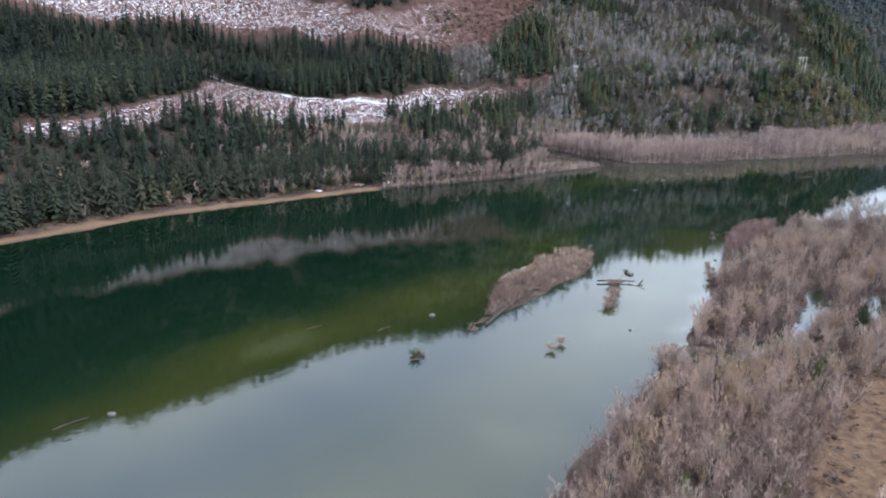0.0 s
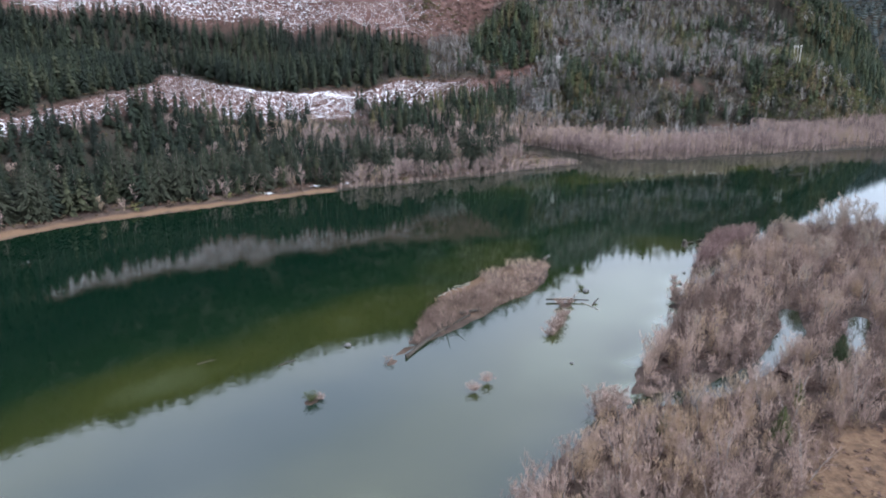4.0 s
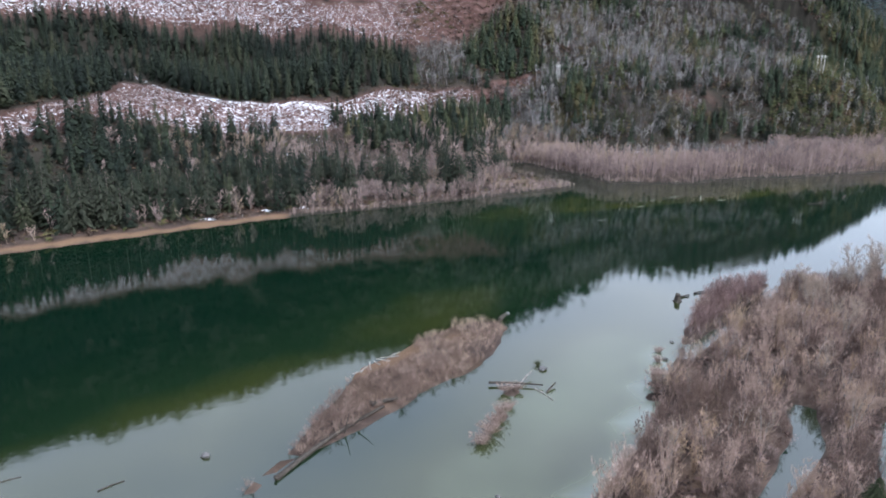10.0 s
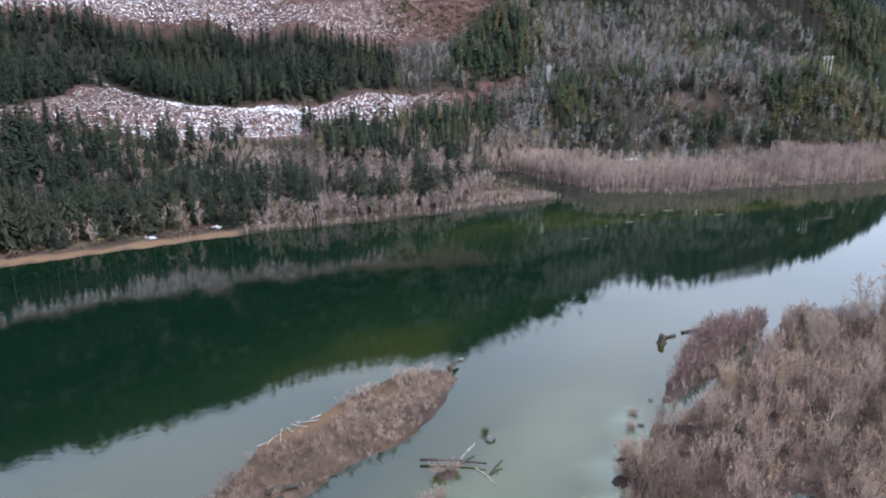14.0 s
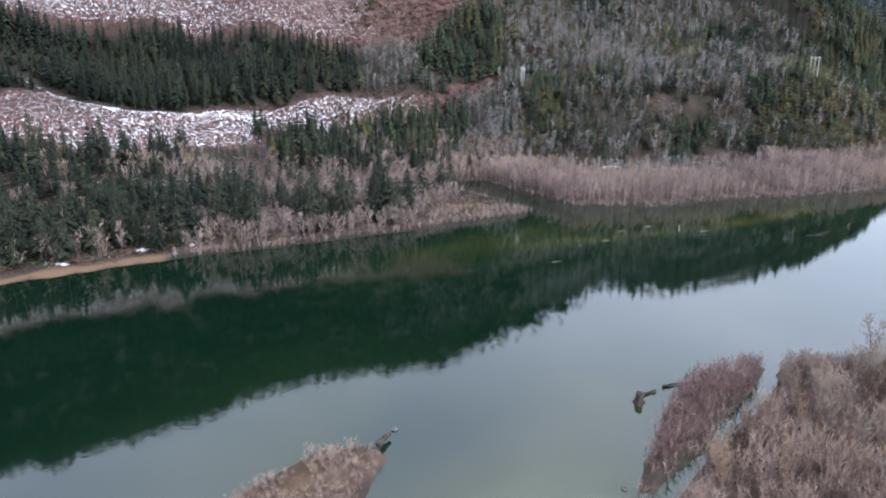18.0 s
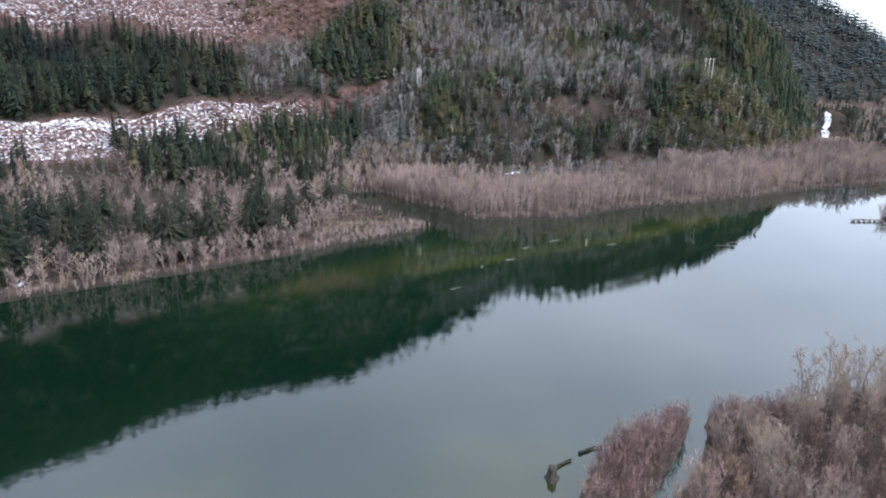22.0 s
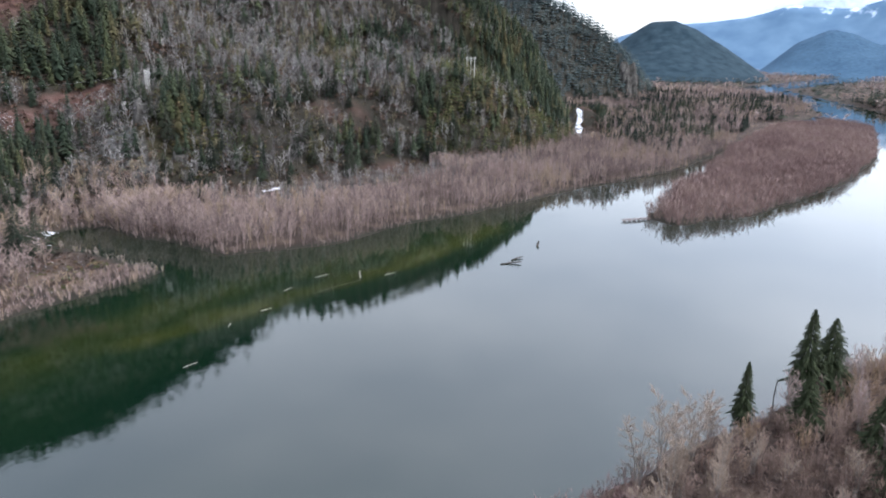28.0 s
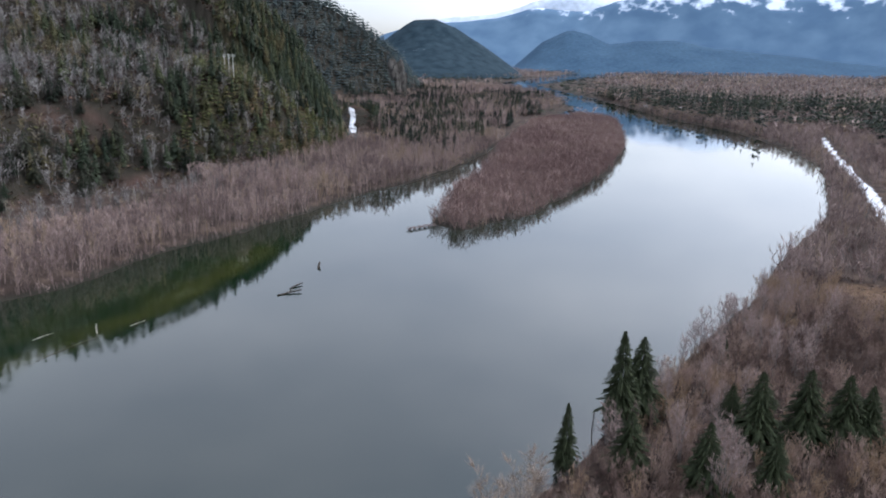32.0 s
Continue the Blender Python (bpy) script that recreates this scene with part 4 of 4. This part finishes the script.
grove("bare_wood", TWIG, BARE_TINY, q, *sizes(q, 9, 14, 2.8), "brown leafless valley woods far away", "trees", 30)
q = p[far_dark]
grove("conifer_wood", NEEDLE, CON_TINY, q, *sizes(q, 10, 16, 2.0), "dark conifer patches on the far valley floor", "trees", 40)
p = scatter(5, 68, 155, 235, 1.2, lambda x, y, d, z: (area_distance(x, y, BAR) > 1.5) * ramp(line_distance(x, y, [(27, 202), (33, 204), (37, 211)]), 2.0, 4.5) * ramp(line_distance(x, y, [(14.5, 164), (17, 169)]), 1.5, 3.5) * ramp(line_distance(x, y, [(17, 164), (27, 174), (35, 185)]), 1.2, 2.4) * ramp(fbm(x, y, 7, 91), -0.6, -0.25), 31)
grove("willow_thicket", TWIG_BAR, SHRUB, p, *sizes(p, 0.9, 2.6, 1.5), "reddish willow scrub on the low gravel bar", "shrubs", 31)


# ---- single things ----
def part(name, mesh, parent, label=""):
    ob = new(name, mesh)
    ob.parent = parent
    return tagged(ob, label)


def conifer_thing(name, seed, tiers, per, width, sprays, mat, label, low=0.08):
    """A single conifer of unit height with its stem and crown; copies are set out from it."""
    root = new(name)
    v, t = [], []
    tube(v, t, [(0, 0, -0.03), (0, 0, 0.5), (0, 0, 0.97)], [0.016, 0.01, 0.002], 6)
    stem = part("trunk", mesh_from("trunk", v, t, BARK), root)
    sv, st = conifer_shape(tiers, per, seed, width, sprays, low)
    if sprays > 3:
        step = per * sprays
        whorl = max(3, tiers // 5)
        for k in range(0, tiers, whorl):
            v0, v1 = k * step * 4, (k + whorl) * step * 4 if k + whorl < tiers else len(sv)
            t0, t1 = k * step * 2, (k + whorl) * step * 2 if k + whorl < tiers else len(st)
            tone = np.random.default_rng(seed + k).uniform(0.15, 0.85, v1 - v0)
            part("bough", mesh_from("bough", sv[v0:v1], st[t0:t1] - v0, mat, False, tone), stem)
        return tagged(root, label, "conifer")
    tone = np.random.default_rng(seed).uniform(0, 1, len(sv) // 4 + 1).repeat(4)[:len(sv)] * 0.4 + 0.3
    part("crown", mesh_from("crown", sv, st, mat, False, tone), root)
    return tagged(root, label, "conifer")


def alder_thing(name, seed, mat, label, stems=3, limbs=10, twigs=10, spread=0.2, slim=0.0024, fine=0.13, rise=0.6):
    """A single leafless tree of unit height: round stems and a crown of fine twigs."""
    root = new(name)
    wood = []
    sv, st = bare_shape(stems, limbs, twigs, seed, spread, 0.24, 0.16, slim, 0.007, fine, rise, wood)
    ends = wood[1:] + [(None, len(sv), len(st))]
    for (pole, v0, t0), (_, v1, t1) in zip(wood, ends):
        stem = part("trunk", mesh_from("trunk", pole[0], pole[1], BARK_PALE), root)
        part("crown", mesh_from("crown", sv[v0:v1], st[t0:t1] - v0, mat, False, np.full(v1 - v0, 0.2 + 0.6 * ((seed * 0.37) % 1))), stem)
    return tagged(root, label, "tree")


def set_out(proto, spots, group="", seed=1, squat=1.0):
    """Copies of a unit tree at (x, y, height); the first takes the original itself."""
    g = np.random.default_rng(seed)
    for k, (x, y, h) in enumerate(spots):
        w = h * squat * g.uniform(0.9, 1.12)
        m = Matrix.Translation((x, y, ground_z(x, y) - 0.1)) @ Matrix.Rotation(g.uniform(0, 6.28), 4, "Z")
        ob = proto if k == 0 else copy_thing(proto, m)
        ob.matrix_basis = m @ Matrix.Diagonal((w, w, h, 1))
        tagged(ob, group=group)


near_fir = conifer_thing("conifer", 101, 44, 11, 0.2, 30, FIR, "tall dark green conifer with drooping boughs on the near bank")
set_out(near_fir, [(216, 258, 19.5), (198, 258, 13.5), (252, 252, 7.5)], "near bank conifers", 1)
near_fir2 = conifer_thing("conifer", 102, 36, 12, 0.36, 30, FIR, "broad bushy green conifer among leafless shrubs")
set_out(near_fir2, [(222, 257, 16.5), (204, 250, 11), (224, 237, 14.5), (229, 231, 15), (207, 239, 12), (233, 226, 14), (213, 231, 10), (226, 242, 10), (103, 147, 9), (236, 223, 12), (196, 232, 9)],
        "near bank conifers", 2)
near_cedar = conifer_thing("young_cedar", 103, 22, 11, 0.42, 26, CEDAR, "yellowish green young cedar in the scrub", 0.02)
set_out(near_cedar, [(78, 124, 6.5), (33, 102, 5), (36, 90, 5.5), (50, 88, 5), (60, 128, 4), (88, 136, 5)], "young cedars", 3)

bank_fir = [conifer_thing("conifer", 110 + k, 20, 9, 0.31 + 0.035 * k, 14, (NEEDLE, BANKFIR, BANKFIR)[k], "dark green conifer on the far side of the river") for k in range(3)]
bank_spots = [[], [], []]
g = np.random.default_rng(50)
for k in range(190):
    x = float(g.uniform(-150, 112))
    y = float(np.interp(x, (-150, -110, -57, 5, 50, 90, 120), (246, 288, 321, 352, 371, 389, 404)) + g.uniform(9, 55))
    keep = np.interp(x, (-100, -30, 20, 110), (1, 0.9, 0.7, 0.45))
    if g.uniform() < keep and float(shore(np.array([x]), np.array([y]))[0]) > 6 and float(line_distance(np.array([x]), np.array([y]), [(94, 395), (106, 425), (104, 455)])[0]) > 15:
        bank_spots[k % 3].append((x, y, float(g.uniform(12, 21))))
for k in range(66):
    x = float(g.uniform(140, 420))
    y = float(np.interp(x, (120, 186, 243, 300, 380, 440), (505, 512, 530, 532, 545, 580)) + g.uniform(-3, 42))
    bank_spots[k % 3].append((x, y, float(g.uniform(8, 15))))
for k in range(3):
    set_out(bank_fir[k], bank_spots[k], "far side conifers", 60 + k, 1.15)

tall_alder = alder_thing("leafless_alder", 201, TWIG_PALE, "tall pale leafless alder above the scrub", 4, 20, 30, 0.2, 0.0012, 0.075, 0.3)
set_out(tall_alder, [(176, 257, 15), (168, 254, 13.5), (171, 250, 12),  (175, 252, 13), (181, 255, 14), (160, 243, 10), (178, 247, 11.5), (172, 243, 10.5), (188, 257, 11), (158, 233, 9.5)], "tall alders", 4)
alders = [alder_thing("leafless_alder", 210 + k, (TWIG_NEAR, TWIG_PALE, TWIG_NEAR)[k], "leafless grey-brown alder in the near thicket", 3 + k % 2, 9, 9, 0.28) for k in range(3)]
spots = [[], [], []]
g = np.random.default_rng(51)
pale_alder = alder_thing("leafless_alder", 220, TWIG_PALE, "pale upright leafless alder at the edge of the scrub", 5, 13, 18, 0.26, 0.0016, 0.09, 0.4)
set_out(pale_alder, [(float(g.uniform(138, 196)), float(g.uniform(212, 251)), float(g.uniform(6.5, 10.5))) for k in range(46)], "pale alders", 77)
bank_alder = alder_thing("leafless_alder", 224, TWIG, "tall leafless alder on the near river bank", 4, 11, 11, 0.2)
edge = []
for k in range(90):
    x = float(g.uniform(205, 345))
    edge.append((x, float(np.interp(x, (205, 345), (260, 265)) - g.uniform(0, 26)), float(g.uniform(7, 11.5))))
edge = [e for e in edge if abs(e[0] - 325) > 16 or abs(e[1] - 237) > 13]
set_out(bank_alder, edge, "bank alders", 78)
cand = scatter(20, 290, 70, 262, 6.2, lambda x, y, d, z: (d > 3) * (line_distance(x, y, [(40, 70), (110, 150), (180, 235), (290, 245)]) < 45) * 0.62, 52)
for k, (x, y, z) in enumerate(cand):
    spots[k % 3].append((float(x), float(y), float(g.uniform(6, 10.5))))
for k in range(3):
    set_out(alders[k], spots[k][:75], "near bank alders", 70 + k, 1.15)


def shrub_thing(name, seed, x, y, h, w, mat, label):
    root = new(name)
    sv, st = bare_shape(22, 7, 9, seed, 0.55, 0.22, 0.06, 0.006, 0.005, 0.17, 0.6)
    part("crown", mesh_from("crown", sv, st, mat, False, np.full(len(sv), 0.5)), root)
    root.matrix_basis = Matrix.Translation((x, y, max(ground_z(x, y), -0.1) - 0.05)) @ Matrix.Diagonal((w * 1.25, w * 1.25, h * 1.2, 1))
    return tagged(root, label, "shrub")


ISLET_SHRUBS = [(52, 136, 5.2, 6.5, 0), (55, 138, 4.6, 5.5, 0), (51, 173, 1.9, 4.2, 1), (52.5, 175.5, 2.3, 4.4, 1), (54, 178.5, 2.4, 4.2, 1), (55.5, 182, 2.0, 4.0, 1),
                (57.5, 185, 1.4, 3.0, 1), (57.5, 191, 1.6, 3.4, 1), (60, 192, 1.4, 3.2, 1), (30, 147.5, 1.4, 3.2, 0), (33, 151, 1.5, 3.2, 0), (-1, 146, 1.6, 3.2, 2)]
COVE_SHRUBS = [(0.5, 147, 1.1, 2.2, 0), (89, 194, 2.8, 4.2, 0), (87.5, 189, 2.2, 3.6, 0), (91, 198, 1.5, 3, 0), (84, 180, 1.2, 2.4, 0), (66.3, 203, 1.1, 2.2, 2),
               (63, 143, 1.8, 3.2, 0), (66, 147, 2.0, 3.4, 0), (60, 141, 1.2, 2.2, 2), (80, 172, 1.4, 2.6, 0), (93, 204, 1.4, 2.6, 0), (95, 209, 1.2, 2.6, 0)]
for k, (x, y, h, w, m) in enumerate(ISLET_SHRUBS + COVE_SHRUBS):
    shrub_thing("shrub", 300 + k, x, y, h, w, (TWIG_NEAR, TWIG_BAR, CEDAR)[m],
                ("leafless grey shrub standing in shallow water", "tawny leafless shrub on a tiny islet", "small dark green shrub on a tiny islet")[m])
for k in range(6):
    shrub_thing("shrub", 330 + k, 297 + 2.2 * k, 387.5 - 0.5 * k, 1.2, 2.6, TWIG, "low leafless shrub on a narrow spit")


def log_mesh(length, r0, r1, seed, mat, bend=0.04, sides=8):
    g = np.random.default_rng(seed)
    v, t = [], []
    n = 7
    for k in range(n):
        f = k / (n - 1)
        r = r0 + (r1 - r0) * f
        cy, cz = bend * length * math.sin(f * 3.0), 0.1 * r * g.normal()
        for s in range(sides):
            a = 2 * math.pi * s / sides
            rr = r * (1 + 0.12 * g.normal())
            v.append((f * length - length / 2, cy + rr * math.cos(a), cz + rr * math.sin(a)))
    for k in range(n - 1):
        for s in range(sides):
            a, b = k * sides + s, k * sides + (s + 1) % sides
            t += [(a, b + sides, b), (a, a + sides, b + sides)]
    for end in (0, n - 1):
        c = len(v)
        v.append((length * (end / (n - 1) - 0.5), bend * length * math.sin(end / (n - 1) * 3.0), 0))
        for s in range(sides):
            t.append((c, end * sides + s, end * sides + (s + 1) % sides))
    return mesh_from("log", v, t, mat, True)


def driftwood(x, y, z, length, r, turn, pitch, seed, mat, label, roots=0, limbs=0):
    """A stranded trunk, with broken limbs and a root plate where it has them."""
    g = np.random.default_rng(seed)
    root = new("driftwood_log")
    part("trunk", log_mesh(length, r, r * 0.55, seed, mat), root)
    for k in range(limbs):
        b = part("limb", log_mesh(length * g.uniform(0.14, 0.3), r * 0.35, r * 0.12, seed + k + 1, mat), root)
        b.matrix_basis = pose(length * g.uniform(-0.1, 0.42), 0, r, 0, g.uniform(-80, -30), g.uniform(0, 360))
    for k in range(roots):
        b = part("root", log_mesh(r * g.uniform(3.5, 6), r * 0.5, r * 0.15, seed + 20 + k, mat), root)
        b.matrix_basis = pose(-length / 2, 0, 0, 0, 0, 0) @ pose(0, 0, 0, k * 360 / roots, 70, 0) @ pose(r * 1.6, 0, 0)
    root.matrix_basis = pose(x, y, z, 0, pitch, turn)
    return tagged(root, label, "driftwood")


driftwood(25.5, 174.5, 0.4, 27, 0.5, 53, -1.0, 401, WETWOOD, "long dark wet log stranded along the bar", 7, 2)
driftwood(34, 187, 0.8, 6, 0.5, 20, 0, 402, WETWOOD, "dark broken log on the bar", 5, 1)
driftwood(60, 193.5, 0.6, 11, 0.26, -8, 0, 403, WETWOOD, "straight dark log lying across the islet", 0, 0)
driftwood(62, 195, 0.7, 7, 0.2, 55, -8, 404, WOOD, "thin grey leaning branch on the islet", 0, 2)
driftwood(67, 192, 0.4, 3.5, 0.25, 50, -12, 405, WETWOOD, "dark waterlogged branch by the islet", 0, 2)
driftwood(65, 190, 0.05, 6, 0.16, -60, 0, 406, DRY, "bleached pole floating in shallow water", 0, 0)
driftwood(62, 229, 0.9, 4, 0.6, 60, 0, 407, WETWOOD, "dark root wad at the tip of the bar", 8, 1)
driftwood(-8, 163, 0.05, 4, 0.16, 40, 0, 408, WETWOOD, "dark thin sunken log", 0, 1)
driftwood(-25, 165, 0.0, 4, 0.16, 30, 0, 409, WETWOOD, "dark sunken trunk breaking the surface", 0, 2)
driftwood(115, 244.5, 0.25, 3.4, 0.3, 25, 0, 410, WETWOOD, "dark log in the shallows by the stump", 0, 1)
driftwood(121, 247.5, 0.3, 5, 0.28, 15, 0, 411, WETWOOD, "dark log at the water's edge", 0, 1)
driftwood(-64, 122, 0.2, 6, 0.2, 38, -2, 412, WETWOOD, "dark log floating in open water", 4, 0)
for k, (x, y, ln, a) in enumerate([(140, 359, 3.2, 10), (116, 334, 3.4, 20), (129, 353, 2.4, 60), (182, 371, 4, 8), (163, 379, 5, 12), (163, 367, 18, 14), (150, 372, 3.5, 30), (222, 363, 4, 20)]):
    driftwood(x, y, 0.04, ln, 0.11, a, -1, 420 + k, DRY if k != 5 else WETWOOD, "pale driftwood stranded on a shoal" if k != 5 else "long dark log on a sunken shoal", 0, 2)
driftwood(173, 373, 0.6, 3.4, 0.2, 70, -35, 431, DRY, "pale forked snag sticking out of a shoal", 0, 3)
driftwood(242.5, 375, 0.5, 3, 0.5, 40, -30, 432, WETWOOD, "dark snag standing out of the river", 3, 2)
driftwood(221, 361.5, 0.3, 7, 0.3, -20, -6, 433, WETWOOD, "dark branching driftwood in the river", 0, 4)
driftwood(226, 365, 0.3, 5, 0.25, 5, -4, 434, WETWOOD, "dark driftwood in the river", 0, 3)
driftwood(209, 259, 3.0, 7, 0.13, 30, -80, 435, WETWOOD, "dead dark forked snag tree on the bank", 0, 3)
for k in range(7):
    driftwood(27.5 + 1.3 * k, 200 + 1.5 * k, 0.5, 2.2 + k % 3, 0.14, 35 + 31 * k, 0, 440 + k, DRY, "bleached driftwood on the bar", 0, 1)
for k in range(5):
    driftwood(6 + 9 * k, 357.5 + 4.1 * k, 0.8, 5 + k % 2, 0.3, 24, -3, 450 + k, WETWOOD, "dark driftwood along the far bank", 3, 1)


def stump(x, y, r, h, label):
    root = new("tree_stump")
    g = np.random.default_rng(int(x * 7))
    v, t, n = [], [], 12
    for f, rr in ((0, 2.1), (0.18, 1.35), (0.5, 1.0), (0.85, 0.9), (1.0, 0.8)):
        for k in range(n):
            a = 2 * math.pi * k / n
            q = r * rr * (1 + (0.3 if f < 0.3 else 0.08) * math.sin(3 * a + 1) + 0.06 * g.normal())
            v.append((q * math.cos(a), q * math.sin(a), h * f + (0.2 * g.normal() if f == 1.0 else 0)))
    for m in range(4):
        for k in range(n):
            a, b = m * n + k, m * n + (k + 1) % n
            t += [(a, b, b + n), (a, b + n, a + n)]
    v.append((0, 0, h * 0.9))
    t += [(4 * n + k, 4 * n + (k + 1) % n, 5 * n) for k in range(n)]
    part("body", mesh_from("body", v, t, WETWOOD), root)
    for k in range(5):
        b = part("root", log_mesh(r * 3.2, r * 0.4, r * 0.1, int(x) + k, WETWOOD), root)
        b.matrix_basis = pose(0, 0, 0.25 * h, 0, 22, k * 72 + 20) @ pose(r * 2.0, 0, 0)
    root.matrix_basis = pose(x, y, -0.3, 0, 0, 0)
    return tagged(root, label, "stump")


stump(111.6, 241, 0.75, 2.4, "big dark weathered stump standing in the shallows")


def boulder(x, y, r, label):
    bm = bmesh.new()
    bmesh.ops.create_icosphere(bm, subdivisions=2, radius=r)
    for v in bm.verts:
        v.co *= 1 + 0.5 * noise.noise(v.co * (1.3 / r) + Vector((x, y, 0)))
        v.co.z *= 0.6
    me = bpy.data.meshes.new("boulder")
    bm.to_mesh(me)
    bm.free()
    me.materials.append(ROCK)
    ob = new("boulder", me)
    ob.location = (x, y, 0.2 * r)
    return tagged(ob, label, "rock")


for x, y, r in ((66.9, 201, 0.9), (4.3, 170.7, 0.8), (63.8, 233.5, 0.6), (113.4, 244, 0.5), (130, 252.6, 0.6), (95, 205, 0.6), (88, 178, 0.5), (100, 214, 0.5), (52, 158, 0.4), (-58, 125, 0.7)):
    boulder(x, y, r, "dark wet rock just above the water")


def outcrop(x, y, z, size, turn, label):
    """A crag: blocky displaced rock with ledges."""
    bm = bmesh.new()
    bmesh.ops.create_icosphere(bm, subdivisions=4, radius=1.0)
    for v in bm.verts:
        p = v.co.copy()
        k = 1 + 0.45 * noise.noise(p * 1.3 + Vector((x, y, z))) + 0.2 * noise.noise(p * 3.1) + 0.1 * noise.noise(p * 7.0)
        v.co = Vector((p.x * size[0], p.y * size[1], p.z * size[2])) * k
        v.co.z += 0.06 * size[2] * math.floor(3 * noise.noise(v.co * 0.22))
    me = bpy.data.meshes.new("crag")
    bm.to_mesh(me)
    bm.free()
    me.materials.append(CRAG)
    ob = new("rock_crag", me)
    ob.matrix_basis = pose(x, y, z, 0, 0, turn)
    return tagged(ob, label, "rock")


outcrop(137, 545, 30, (5, 7, 13), 20, "pale grey rock crag with mossy ledges")
outcrop(150, 528, 8, (9, 7, 12), 0, "mossy brown rock crag below the pylon")
outcrop(842, 940, 24, (16, 12, 34), 10, "pale landslip scar on the far ridge")

# ---- power line ----
def pylon(x, y, base, h, turn, span):
    """H-frame line support: two or three poles, crossarm, braces and strings of insulators."""
    root = new("power_pylon")
    n = 3
    for k in range(n):
        v, t = [], []
        tube(v, t, [(0, 0, -1), (0, 0, h)], [0.2, 0.15], 8)
        part("pole", mesh_from("pole", v, t, POLE, True), root).location = (0, (k - 1) * span, 0)
    bm = bmesh.new()
    bmesh.ops.create_cube(bm, size=1.0)
    bmesh.ops.scale(bm, verts=bm.verts, vec=(0.28, span * 2.9, 0.34))
    bmesh.ops.bevel(bm, geom=bm.edges, offset=0.04, segments=1, affect="EDGES")
    me = bpy.data.meshes.new("crossarm")
    bm.to_mesh(me)
    bm.free()
    me.materials.append(POLE)
    arm = part("crossarm", me, root)
    arm.location = (0, 0, h * 0.93)
    for k in (-1, 1):
        b = part("brace", log_mesh(math.hypot(span, h * 0.16), 0.1, 0.1, 3, POLE, 0.0), root)
        b.matrix_basis = pose(0, k * span / 2, h * 0.83, 0, 0, 90) @ pose(0, 0, 0, 0, -k * math.degrees(math.atan2(h * 0.16, span)), 0)
    for k in range(3):
        v, t = [], []
        tube(v, t, [(0, 0, 0)] + [(0, 0, -0.2 * m) for m in range(1, 9)], [0.06] + [0.16 if m % 2 else 0.08 for m in range(1, 9)], 6)
        part("insulator", mesh_from("insulator", v, t, STEEL), arm).location = (0.3, (k - 1) * span * 1.3, -0.1)
    root.matrix_basis = pose(x, y, base, 0, 0, turn)
    return tagged(root, "pale H-frame power line pylon on the hillside", "pylon", "power pylons")


PYLONS = [(143, 561, 11.5, 2.6), (344, 581, 14, 3.4), (60, 545, 13, 3.2), (-150, 470, 14, 3.2)]
tops = []
for x, y, h, span in PYLONS[:2]:
    z = ground_z(x, y)
    pylon(x, y, z, h, 12, span)
for x, y, h, span in PYLONS:
    tops.append((x, y, ground_z(x, y) + h * 0.9, span))
tops = [tops[3], tops[2], tops[0], tops[1], (640, 700, 70, 4.6)]
for side in (-1, 0, 1):
    for (x0, y0, z0, s0), (x1, y1, z1, s1) in zip(tops[1:-1], tops[2:]):
        v, t = [], []
        pts = []
        for k in range(17):
            f = k / 16
            pts.append((x0 + (x1 - x0) * f, y0 + side * s0 * 1.3 + (y1 + side * s1 * 1.3 - y0 - side * s0 * 1.3) * f, z0 + (z1 - z0) * f - 12 * f * (1 - f)))
        tube(v, t, pts, [0.05] * 17, 4)
        tagged(new("power_cable", mesh_from("power_cable", v, t, STEEL)), "thin steel power cable strung between pylons", "cable", "power cables")
